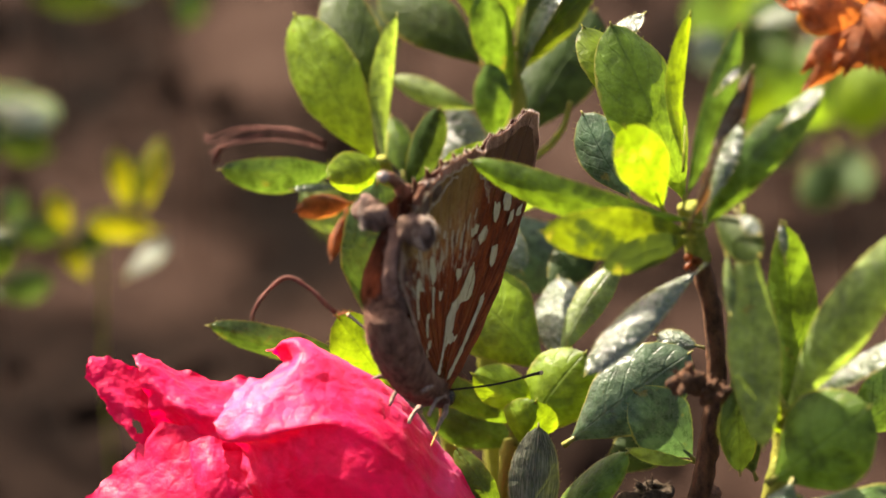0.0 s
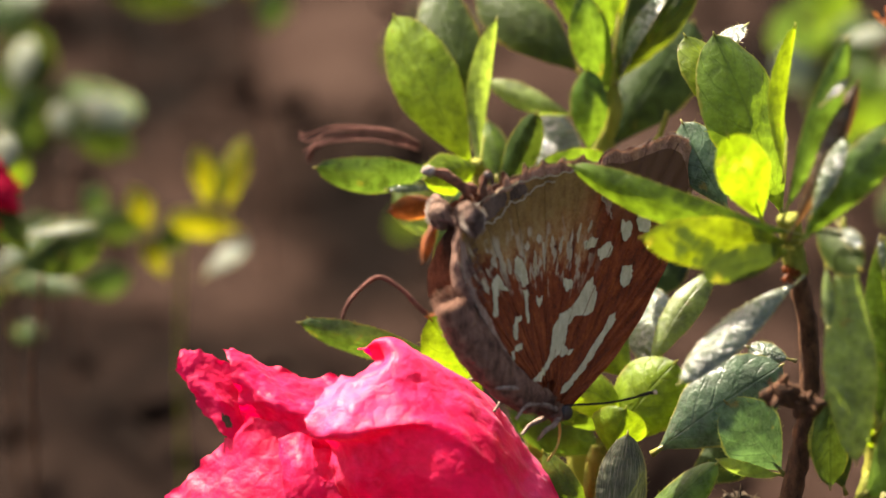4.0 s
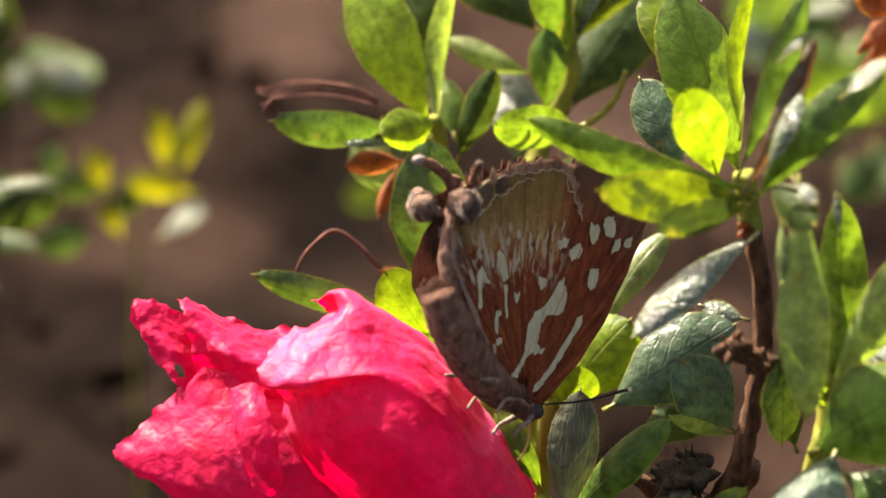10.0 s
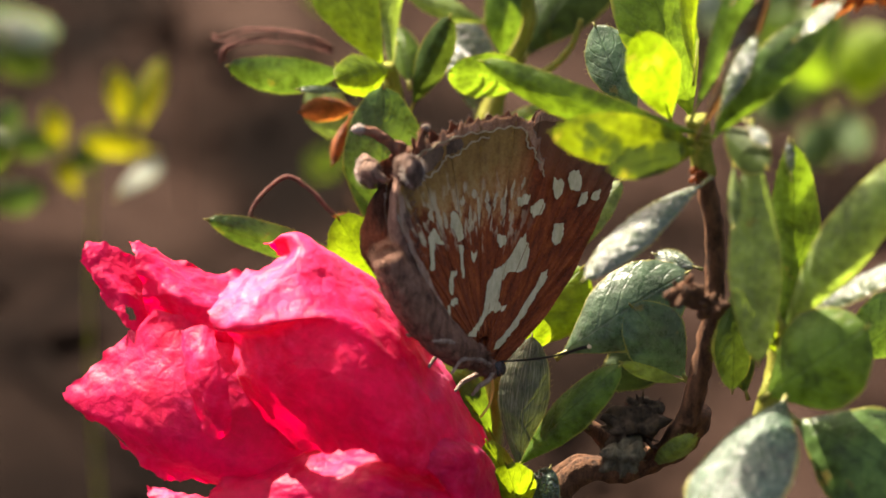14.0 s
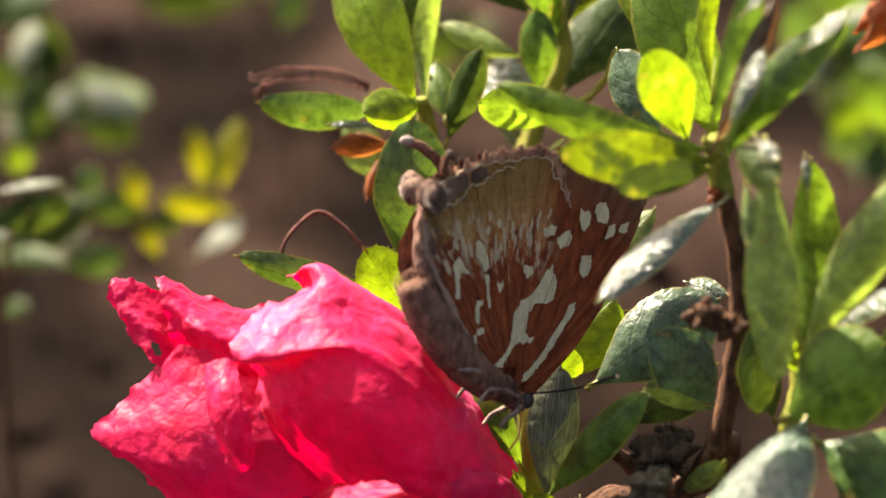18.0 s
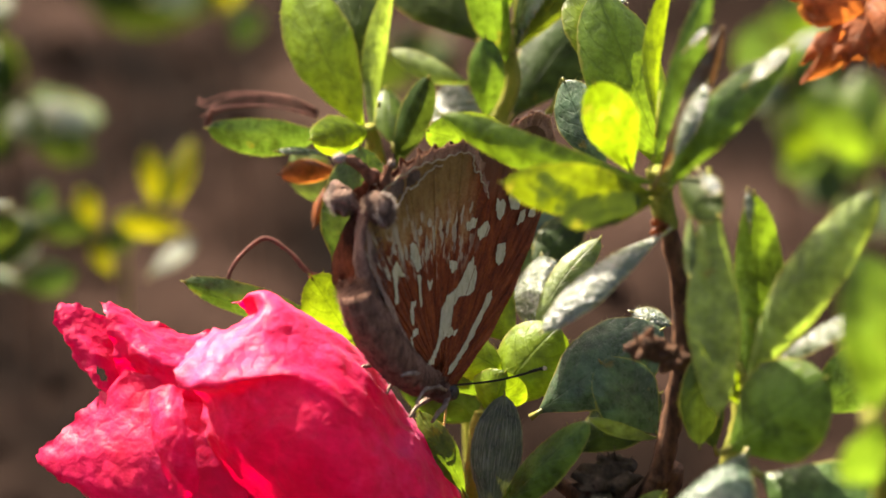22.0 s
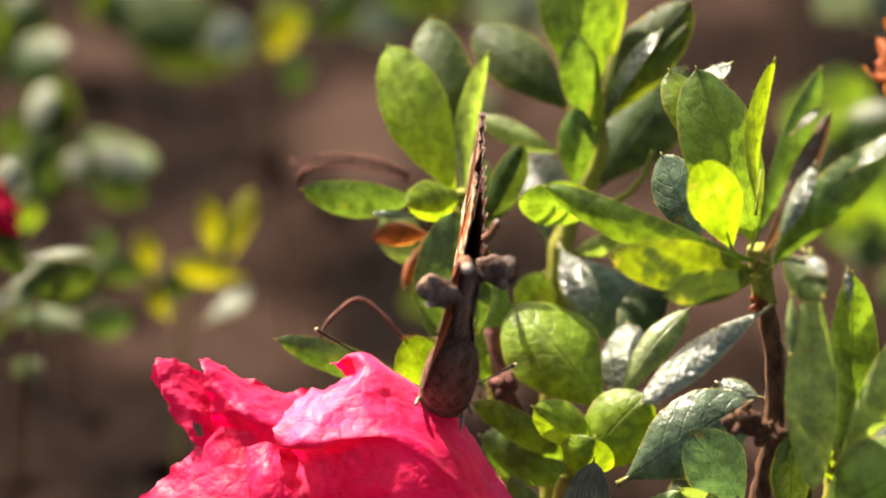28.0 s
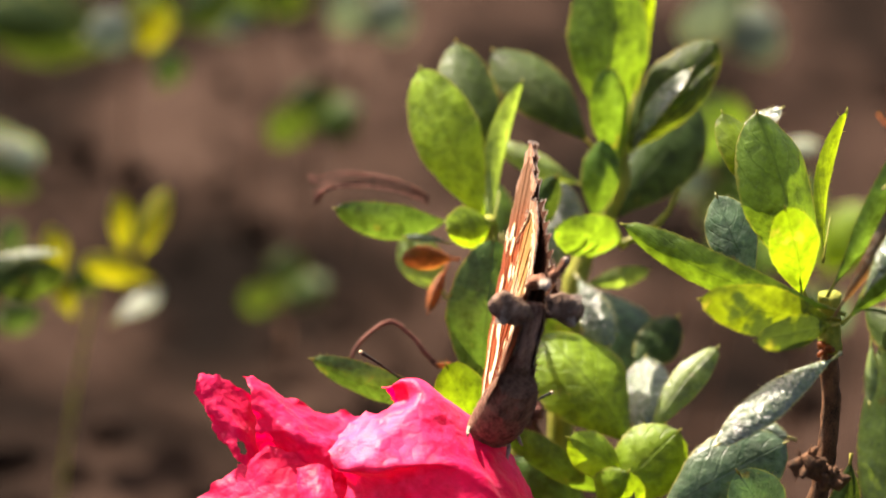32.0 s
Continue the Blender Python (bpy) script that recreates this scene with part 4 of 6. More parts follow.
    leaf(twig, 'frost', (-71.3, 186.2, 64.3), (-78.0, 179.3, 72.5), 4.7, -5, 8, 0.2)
    leaf(twig, 'satin', (-63.5, 169.3, 78.8), (-53.8, 168.0, 75.4), 5.6, 0, 6, 0.15)
    leaf(twig, 'satin', (-65.5, 162.2, 76.0), (-64.5, 164.6, 80.7), 5.0, 0, 6, 0.15)
    leaf(twig, 'satin', (-72.4, 165.4, 83.0), (-69.3, 169.2, 90.0), 5.9, 0, 6, 0.15)
    leaf(twig, 'shade', (-65.7, 169.7, 73.1), (-54.3, 168.6, 70.1), 5.5, 0, 6, 0.15)
    leaf(twig, 'bright', (-72.9, 160.8, 67.3), (-72.9, 163.2, 72.1), 4.5, 0, 6, 0.15)
    leaf(twig, 'shade', (-73.7, 175.8, 63.7), (-71.1, 182.1, 75.8), 6.5, 0, 6, 0.15)
    # far seedling
    plant = base_empty('azalea_seedling', -38, 257, label, 'plant', 'sprigs on the soil')
    twig = sprig((plant, (-38, 257)))
    shoot(twig, 'stem', 0.3, 0.3, (-38.9, 233.9, 68.6), (-39.0, 241.8, 51.6), (-38.2, 251.0, 36.9))
    leaf(twig, 'frost', (-48.3, 210.4, 78.6), (-40.3, 211.6, 81.9), 8.2, 0, 6, 0.15)
    leaf(twig, 'tender', (-38.4, 233.9, 68.7), (-35.2, 238.2, 76.8), 8.0, 10, 8, 0.2)
    leaf(twig, 'straw', (-37.1, 225.0, 70.8), (-36.1, 228.9, 78.8), 7.0, 0, 6, 0.15)
    leaf(twig, 'haze', (-34.1, 215.7, 68.3), (-32.1, 218.6, 74.3), 5.9, 0, 6, 0.15)
    leaf(twig, 'shade', (-32.3, 238.8, 70.0), (-22.2, 241.4, 76.2), 7.1, 0, 6, 0.15)
    leaf(twig, 'haze', (-29.0, 244.3, 70.0), (-25.8, 247.0, 75.8), 6.2, 0, 6, 0.15)
    leaf(twig, 'shade', (-41.8, 251.7, 59.5), (-67.9, 262.9, 59.2), 13.5, -20, 8, 0.2)
    leaf(twig, 'shade', (-42.4, 262.4, 58.3), (-75.4, 275.0, 60.7), 13.7, 0, 8, 0.2)
    # slate seedling
    plant = base_empty('azalea_seedling', -55, 86, label, 'plant', 'sprigs on the soil')
    twig = sprig((plant, (-55, 86)))
    shoot(twig, 'stem', 0.3, 0.3, (-57.6, 65.1, 105.4), (-58.8, 63.2, 97.3), (-60.3, 64.3, 86.5))
    leaf(twig, 'shade', (-60.1, 61.9, 108.1), (-49.4, 63.5, 110.3), 5.3, 10, 6, 0.15)
    # thin pale blade added as the glint along the dark leaf's rim
    leaf(twig, 'satin', (-58.9, 62.9, 112.1), (-50.2, 63.8, 113.2), 1.5, 0, 6, 0.15)
    leaf(twig, 'shade', (-59.1, 64.6, 108.8), (-64.2, 67.3, 114.5), 4.4, 0, 6, 0.15)
    leaf(twig, 'satin', (-62.4, 70.0, 117.3), (-61.5, 72.7, 122.5), 4.5, 0, 6, 0.15)
    # right seedling
    plant = base_empty('azalea_seedling', 74, 169, label, 'plant', 'sprigs on the soil')
    twig = sprig((plant, (74, 169)))
    shoot(twig, 'stem', 0.3, 0.3, (69.1, 153.0, 74.2), (71.6, 158.7, 59.2), (74.1, 162.8, 41.4))
    leaf(twig, 'mid', (68.8, 148.1, 77.7), (58.1, 148.1, 88.3), 7.4, 10, 8, 0.2)
    leaf(twig, 'bright', (69.2, 148.5, 78.4), (77.3, 144.6, 88.1), 10.4, -20, 10, 0.2)
    leaf(twig, 'haze', (69.2, 146.4, 74.6), (72.0, 132.5, 73.9), 6.2, 12, 8, 0.2)
    leaf(twig, 'mid', (69.1, 153.9, 75.8), (68.7, 163.7, 85.8), 7.1, 0, 8, 0.2)
    leaf(twig, 'haze', (69.7, 145.6, 73.0), (62.5, 132.1, 73.2), 6.9, 0, 8, 0.2)
    leaf(twig, 'tender', (74.9, 159.5, 69.8), (76.9, 163.8, 77.4), 8.3, 4, 6, 0.15)
    leaf(twig, 'tender', (57.0, 160.8, 71.7), (60.4, 164.6, 78.5), 7.0, 4, 6, 0.15)
    leaf(twig, 'satin', (70.9, 154.5, 60.9), (74.3, 158.3, 67.7), 6.8, 0, 6, 0.15)
    leaf(twig, 'satin', (53.8, 119.4, 110.1), (60.2, 120.0, 111.3), 3.6, 0, 6, 0.15)
    # grey seedling
    plant = base_empty('azalea_seedling', 78, 278, label, 'plant', 'sprigs on the soil')
    twig = sprig((plant, (78, 278)))
    shoot(twig, 'stem', 0.3, 0.3, (68.8, 251.6, 70.1), (73.2, 261.8, 51.9), (77.6, 272.1, 34.1))
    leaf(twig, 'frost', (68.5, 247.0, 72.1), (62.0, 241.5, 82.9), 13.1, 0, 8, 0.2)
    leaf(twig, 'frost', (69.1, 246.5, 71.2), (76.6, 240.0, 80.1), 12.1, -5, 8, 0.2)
    leaf(twig, 'shade', (69.5, 256.7, 69.0), (73.0, 262.8, 80.4), 9.3, 0, 8, 0.2)
    # mossy seedling
    plant = base_empty('azalea_seedling', -4, 267, label, 'plant', 'sprigs on the soil')
    twig = sprig((plant, (-4, 267)))
    shoot(twig, 'stem', 0.3, 0.3, (-6.5, 258.0, 7.4), (-5.4, 259.3, -0.7), (-4.3, 260.6, -8.9))
    leaf(twig, 'shade', (-6.5, 255.7, 7.4), (-14.3, 248.9, 11.7), 6.4, -20, 8, 0.2)
    leaf(twig, 'shade', (-6.0, 255.9, 7.9), (1.7, 250.3, 14.4), 6.4, -20, 8, 0.2)
    leaf(twig, 'shade', (-6.5, 258.0, 7.4), (-4.8, 262.1, 15.2), 7.6, 0, 8, 0.2)
    # shaded seedling
    plant = base_empty('azalea_seedling', -2, 270, label, 'plant', 'sprigs on the soil')
    twig = sprig((plant, (-2, 270)))
    shoot(twig, 'stem', 0.3, 0.3, (-5.2, 241.2, 50.4), (-3.4, 251.6, 32.7), (-1.7, 263.7, 18.3))
    leaf(twig, 'shade', (-5.2, 241.2, 50.4), (-13.9, 232.8, 56.0), 8.1, -20, 8, 0.2)
    leaf(twig, 'shade', (-4.7, 241.2, 50.4), (2.3, 234.2, 58.7), 8.1, -20, 8, 0.2)
    leaf(twig, 'shade', (-5.3, 241.6, 51.3), (-5.8, 245.5, 58.6), 8.2, 0, 8, 0.2)
    # dim seedling
    plant = base_empty('azalea_seedling', -87, 236, label, 'plant', 'sprigs on the soil')
    twig = sprig((plant, (-87, 236)))
    shoot(twig, 'stem', 0.3, 0.3, (-86.0, 213.7, 73.2), (-86.7, 221.7, 56.5), (-87.4, 229.6, 39.2))
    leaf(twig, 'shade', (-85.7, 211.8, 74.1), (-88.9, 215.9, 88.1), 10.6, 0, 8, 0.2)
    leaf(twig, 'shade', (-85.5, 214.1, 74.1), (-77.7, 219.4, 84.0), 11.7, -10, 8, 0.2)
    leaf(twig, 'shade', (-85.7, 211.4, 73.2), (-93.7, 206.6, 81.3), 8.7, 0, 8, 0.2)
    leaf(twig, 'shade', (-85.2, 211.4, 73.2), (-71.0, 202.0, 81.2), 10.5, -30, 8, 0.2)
    # broad seedling
    plant = base_empty('azalea_seedling', -68, 306, label, 'plant', 'sprigs on the soil')
    twig = sprig((plant, (-68, 306)))
    shoot(twig, 'stem', 0.3, 0.3, (-67.5, 282.3, 53.2), (-67.6, 290.9, 37.5), (-67.9, 300.4, 23.3))
    leaf(twig, 'shade', (-67.3, 280.5, 54.0), (-75.1, 272.0, 63.7), 9.6, -24, 8, 0.2)
    leaf(twig, 'frost', (-67.1, 280.5, 54.0), (-58.0, 271.6, 62.9), 9.6, 0, 8, 0.2)
    leaf(twig, 'shade', (-67.7, 285.5, 50.7), (-70.5, 291.1, 61.3), 9.8, 0, 8, 0.2)
    # distant seedling
    plant = base_empty('azalea_seedling', -11, 317, label, 'plant', 'sprigs on the soil')
    twig = sprig((plant, (-11, 317)))
    shoot(twig, 'stem', 0.3, 0.3, (-13.0, 292.1, 50.3), (-12.0, 301.1, 35.4), (-11.1, 310.6, 21.2))
    leaf(twig, 'shade', (-13.0, 292.1, 50.3), (-20.8, 284.8, 57.8), 8.7, 0, 8, 0.2)
    leaf(twig, 'shade', (-12.8, 292.6, 51.3), (-6.7, 286.6, 61.2), 8.7, 0, 8, 0.2)
    leaf(twig, 'frost', (-12.9, 291.8, 49.8), (-25.9, 278.4, 54.4), 7.6, 0, 8, 0.2)
    # frosted seedling
    plant = base_empty('azalea_seedling', 7, 298, label, 'plant', 'sprigs on the soil')
    twig = sprig((plant, (7, 298)))
    shoot(twig, 'stem', 0.3, 0.3, (4.3, 273.0, 57.0), (5.6, 282.1, 42.3), (6.9, 291.7, 28.2))
    leaf(twig, 'frost', (4.3, 273.0, 57.0), (-1.5, 267.1, 67.3), 9.5, 12, 8, 0.2)
    leaf(twig, 'frost', (4.3, 273.2, 57.4), (12.3, 266.9, 66.9), 10.6, 0, 8, 0.2)
    # drooping seedling
    plant = base_empty('azalea_seedling', -76, 222, label, 'plant', 'sprigs on the soil')
    twig = sprig((plant, (-76, 222)))
    shoot(twig, 'stem', 0.3, 0.3, (-72.4, 198.4, 65.8), (-74.1, 206.5, 49.1), (-75.8, 215.8, 34.7))
    leaf(twig, 'shade', (-72.1, 197.0, 67.4), (-74.7, 193.7, 78.3), 7.6, 0, 8, 0.2)
    leaf(twig, 'haze', (-71.4, 194.3, 66.6), (-57.7, 181.0, 71.5), 7.5, 0, 8, 0.2)
    leaf(twig, 'shade', (-71.8, 193.8, 65.7), (-75.1, 181.2, 63.4), 10.4, 0, 8, 0.2)
    # lush seedling
    plant = base_empty('azalea_seedling', 70, 218, label, 'plant', 'sprigs on the soil')
    twig = sprig((plant, (70, 218)))
    shoot(twig, 'stem', 0.3, 0.3, (65.9, 185.7, 63.2), (68.0, 198.8, 45.3), (70.2, 212.1, 27.6))
    leaf(twig, 'mid', (65.9, 185.7, 63.2), (69.3, 186.4, 73.1), 10.3, 0, 8, 0.2)
    leaf(twig, 'haze', (65.4, 185.2, 62.4), (56.6, 173.1, 65.1), 7.4, -12, 8, 0.2)
    leaf(twig, 'mid', (65.9, 185.2, 62.4), (72.4, 175.3, 65.0), 8.4, 0, 8, 0.2)
    leaf(twig, 'haze', (65.7, 184.8, 61.5), (63.3, 173.7, 57.7), 8.4, 0, 8, 0.2)
    # haze seedling
    plant = base_empty('azalea_seedling', 61, 215, label, 'plant', 'sprigs on the soil')
    twig = sprig((plant, (61, 215)))
    shoot(twig, 'stem', 0.3, 0.3, (58.2, 191.0, 73.2), (59.6, 199.8, 57.8), (60.9, 208.8, 42.8))
    leaf(twig, 'haze', (58.1, 189.2, 74.0), (51.2, 185.3, 83.9), 10.2, 0, 8, 0.2)
    leaf(twig, 'mid', (58.8, 193.3, 73.2), (61.2, 196.7, 83.9), 10.4, 10, 8, 0.2)
    leaf(twig, 'haze', (58.5, 189.0, 73.6), (67.0, 182.1, 82.0), 9.3, -10, 8, 0.2)
    leaf(twig, 'frost', (57.9, 186.5, 73.2), (49.4, 175.1, 77.5), 7.4, 0, 8, 0.2)
    leaf(twig, 'mid', (58.8, 186.5, 73.2), (68.2, 177.4, 73.1), 8.3, 10, 8, 0.2)
    leaf(twig, 'tender', (57.9, 184.2, 73.2), (59.8, 173.3, 69.7), 7.4, 5, 8, 0.2)


build_shrub()
build_seedlings()


# ---- flower ----
def spline(p, t):
    """The point at share t of a smooth line through p."""
    q = [p[0] * 2 - p[1], *p, p[-1] * 2 - p[-2]]
    x = min(t * (len(p) - 1), len(p) - 1.0001)
    i, t = int(x), x - int(x)
    a, b, c, d = q[i : i + 4]
    return 0.5 * (2 * b + (c - a) * t + (2 * a - 5 * b + 4 * c - d) * t * t + (3 * b - a - 3 * c + d) * t ** 3)


def sheet(flower, cage, ragged, crumple=1.0, holes=(), label=""):
    """A thin crinkled petal drawn over a cage of points; ragged: how torn its first and last row, first and last column are."""
    rows, cols = 72, 72
    lines = [[Vector(q) for q in row] for row in cage]
    seed = lines[0][0] * 0.13
    mids = [[spline(row, k / cols) for k in range(cols + 1)] for row in lines]
    flat = [[spline([m[k] for m in mids], i / rows) for k in range(cols + 1)] for i in range(rows + 1)]
    bm = bmesh.new()
    uv = bm.loops.layers.uv.new()
    grid, where = [], {}
    for i in range(rows + 1):
        row = []
        for k in range(cols + 1):
            p = flat[i][k]
            du = flat[min(i + 1, rows)][k] - flat[max(i - 1, 0)][k]
            dv = flat[i][min(k + 1, cols)] - flat[i][max(k - 1, 0)]
            n = du.cross(dv)
            n = n.normalized() if n.length > 1e-6 else FACE
            u, v = i / rows, k / cols
            fold = abs(noise.noise(p * 0.22 + seed))
            vein = noise.noise(Vector((p.x * 0.16, p.y * 0.25, (p.z + p.x * 0.35) * 0.75)) + seed)
            pucker = noise.noise(p * 0.85 + seed * 2)
            fine = noise.noise(p * 2.1 + seed * 3)
            lift = 0.75 * noise.noise(p * 0.13 + seed) + 0.55 * (0.25 - fold) + 0.22 * vein + 0.17 * pucker + 0.07 * fine
            q = p + n * lift * crumple
            # frilled, torn rims that turn up a little
            for near, torn, out in ((u, ragged[0], -du), (1 - u, ragged[1], du), (v, ragged[2], -dv), (1 - v, ragged[3], dv)):
                if torn and near < 0.12 and out.length > 1e-6:
                    rim = (1 - near / 0.12) ** 2
                    jag = 0.6 * noise.noise(p * 0.5 + seed) + 0.5 * noise.noise(p * 1.3) + 0.28 * noise.noise(p * 3.4)
                    q += out.normalized() * torn * rim * jag + n * torn * rim * 0.75 * noise.noise(p * 0.7 + seed)
            vert = bm.verts.new(q * MM)
            where[vert] = (u, v)
            row.append(vert)
        grid.append(row)
    for i in range(rows):
        for k in range(cols):
            at = Vector((i / rows, k / cols))
            if any((at - Vector(h[:2])).length < h[2] * (1 + 0.5 * noise.noise(Vector((i, k, 0)) * 0.35)) for h in holes):
                continue
            f = bm.faces.new((grid[i][k], grid[i][k + 1], grid[i + 1][k + 1], grid[i + 1][k]))
            for loop in f.loops:
                loop[uv].uv = where[loop.vert]
    loose = [v for v in bm.verts if not v.link_faces]
    bmesh.ops.delete(bm, geom=loose, context="VERTS")
    return part("petal", bm, "petal", flower, label)


def build_flower():
    flower = base_empty("azalea_flower", 20, 28, "drooping crimson-pink azalea bloom with crinkled torn petals", "flower")
    hood = [
        [(-11.8, -8.4, 133.8), (-7.6, -7.4, 131.7), (-2.1, -7.9, 127.0), (3.6, -9.4, 120.6), (9.2, -12.8, 113.0), (13.0, -16.3, 107.0)],
        [(-14.6, -12.7, 139.1), (-10.6, -12.8, 140.2), (-3.3, -13.9, 135.7), (2.8, -15.3, 128.5), (7.9, -17.1, 121.5), (12.0, -20.0, 112.5)],
        [(-12.8, -14.1, 137.9), (-10.4, -17.0, 140.0), (-4.2, -17.8, 136.9), (2.3, -18.5, 129.9), (7.3, -19.0, 122.2), (11.6, -21.0, 112.8)],
        [(-18.7, -17.4, 136.7), (-12.9, -19.4, 138.7), (-5.1, -19.9, 137.2), (1.8, -20.9, 130.8), (6.8, -20.9, 122.9), (11.3, -22.0, 113.1)],
        [(-20.2, -22.4, 133.9), (-14.9, -24.8, 136.0), (-6.9, -24.6, 136.9), (0.8, -25.7, 131.2), (6.2, -25.2, 123.4), (10.6, -24.0, 113.5)],
        [(-18.2, -19.4, 131.1), (-14.1, -23.5, 133.3), (-6.6, -25.9, 135.6), (0.7, -27.2, 130.6), (5.8, -26.6, 122.9), (10.2, -25.1, 113.6)],
        [(-17.0, -20.6, 126.1), (-12.3, -26.1, 128.7), (-5.7, -29.7, 130.9), (0.5, -31.4, 127.4), (5.0, -29.9, 122.0), (9.7, -27.1, 114.2)],
        [(-13.1, -22.7, 119.5), (-8.8, -27.7, 122.0), (-4.0, -31.0, 123.7), (1.4, -32.5, 122.3), (5.0, -30.5, 120.1), (9.5, -28.1, 114.4)],
    ]
    sheet(flower, hood, (0.4, 0.7, 0.9, 0), 1.0, (), "large arched crimson petal with a pale satin back")
    left_flap = [
        [(-34.8, -7.1, 135.6), (-33.1, -6.5, 135.7), (-30.5, -6.6, 134.7), (-28.4, -7.0, 133.1), (-25.7, -7.7, 129.9)],
        [(-34.5, -8.8, 134.7), (-32.7, -9.1, 134.3), (-30.4, -9.8, 133.1), (-28.1, -10.3, 131.4), (-25.3, -9.8, 128.3)],
        [(-33.4, -10.3, 133.0), (-31.7, -11.3, 132.4), (-29.8, -12.2, 131.9), (-27.6, -12.3, 129.8), (-25.0, -11.9, 126.6)],
        [(-31.7, -11.8, 130.5), (-30.6, -13.1, 130.2), (-29.3, -14.3, 129.2), (-27.3, -14.7, 127.6), (-24.6, -14.0, 125.0)],
    ]
    sheet(flower, left_flap, (0.9, 0.5, 1.0, 0), 0.7, ((0.8, 0.55, 0.07),), "torn petal tip with a small hole")
    upper = [
        [(-29.6, -7.7, 136.9), (-25.4, -7.9, 134.8), (-21.2, -7.8, 133.2), (-16.9, -7.3, 132.2), (-12.6, -6.6, 130.7)],
        [(-28.9, -9.9, 136.0), (-25.1, -11.3, 134.8), (-20.8, -11.2, 133.3), (-16.6, -10.5, 131.8), (-12.3, -9.3, 130.1)],
        [(-28.1, -11.5, 134.3), (-24.6, -14.7, 134.0), (-20.4, -15.0, 132.7), (-16.2, -14.4, 130.9), (-12.0, -12.6, 128.4)],
        [(-27.5, -12.6, 131.4), (-24.1, -14.8, 130.8), (-19.9, -16.9, 130.3), (-15.8, -16.8, 128.8), (-11.6, -14.9, 126.2)],
        [(-27.0, -12.8, 127.9), (-23.5, -14.3, 126.6), (-19.3, -16.2, 125.6), (-15.3, -16.9, 124.5), (-11.4, -15.9, 122.5)],
    ]
    sheet(flower, upper, (1.0, 0, 0.6, 0), 1.0, (), "")
    lower_left = [
        [(-26.3, -13.8, 131.4), (-23.3, -15.1, 131.3), (-19.8, -15.8, 130.3), (-15.0, -15.9, 128.3), (-8.9, -15.6, 125.2)],
        [(-31.0, -14.2, 127.2), (-26.8, -18.2, 127.6), (-21.5, -20.0, 127.9), (-15.5, -20.6, 126.1), (-8.9, -19.1, 123.0)],
        [(-34.7, -15.2, 123.8), (-30.2, -19.2, 124.6), (-23.9, -22.5, 125.2), (-16.7, -23.6, 123.7), (-8.9, -21.8, 120.3)],
        [(-36.3, -16.7, 121.5), (-32.1, -19.7, 121.5), (-25.8, -23.8, 121.7), (-17.9, -25.8, 120.8), (-8.9, -24.4, 117.7)],
        [(-32.3, -19.3, 120.2), (-29.1, -21.7, 119.2), (-24.0, -24.5, 118.6), (-17.3, -26.3, 117.9), (-8.3, -25.1, 114.5)],
        [(-28.0, -21.7, 117.2), (-25.5, -23.3, 115.6), (-21.1, -24.0, 115.5), (-16.2, -24.9, 114.4), (-7.7, -24.9, 110.7)],
    ]
    sheet(flower, lower_left, (0.5, 1.0, 1.0, 0), 0.6, ((0.80, 0.16, 0.035),), "ragged lower petal with a bitten hole")
    tongue = [
        [(-23.4, -18.5, 131.3), (-23.1, -21.8, 129.7), (-22.6, -23.7, 127.3), (-20.9, -25.1, 122.9)],
        [(-21.5, -19.2, 132.3), (-21.0, -23.5, 130.7), (-20.2, -25.7, 127.9), (-19.2, -26.8, 123.0)],
        [(-19.8, -19.5, 131.8), (-19.0, -23.2, 130.5), (-18.0, -25.4, 127.6), (-17.8, -26.1, 123.4)],
    ]
    sheet(flower, tongue, (0.4, 0.4, 0.3, 0.3), 0.5, (), "narrow tongue-like petal")
    below = [
        [(-13.8, -21.1, 119.2), (-7.6, -22.4, 119.3), (-1.6, -24.3, 120.4), (4.5, -23.9, 119.4), (9.5, -22.4, 116.3)],
        [(-14.9, -24.9, 118.4), (-8.8, -27.3, 119.7), (-2.2, -29.3, 120.6), (4.4, -28.5, 119.4), (9.6, -26.0, 116.0)],
        [(-19.2, -25.7, 116.8), (-10.6, -29.9, 119.0), (-2.8, -32.3, 120.4), (4.1, -31.9, 119.6), (9.8, -27.6, 115.3)],
        [(-21.0, -26.7, 114.9), (-12.4, -30.9, 116.2), (-3.4, -33.9, 117.4), (4.4, -33.3, 116.9), (10.3, -28.5, 113.7)],
        [(-19.9, -27.1, 110.1), (-12.5, -30.6, 110.5), (-3.4, -33.8, 111.6), (4.4, -32.9, 111.6), (10.6, -28.0, 110.4)],
    ]
    sheet(flower, below, (0.9, 0, 1.0, 0), 1.2, (), "")
    side = [
        [(2.6, -28.0, 124.2), (5.6, -27.5, 123.3), (8.8, -24.6, 120.6), (11.4, -20.8, 115.2)],
        [(2.6, -31.5, 123.2), (5.7, -30.6, 123.0), (9.3, -26.9, 120.6), (11.9, -23.4, 114.7)],
        [(3.5, -32.2, 122.0), (6.2, -31.3, 120.6), (9.8, -28.4, 118.0), (12.0, -25.4, 113.1)],
        [(4.4, -31.3, 120.6), (7.1, -31.2, 116.9), (10.1, -28.8, 113.2), (12.3, -26.1, 109.9)],
    ]
    sheet(flower, side, (0.6, 0, 0.4, 0), 0.8, (), "")
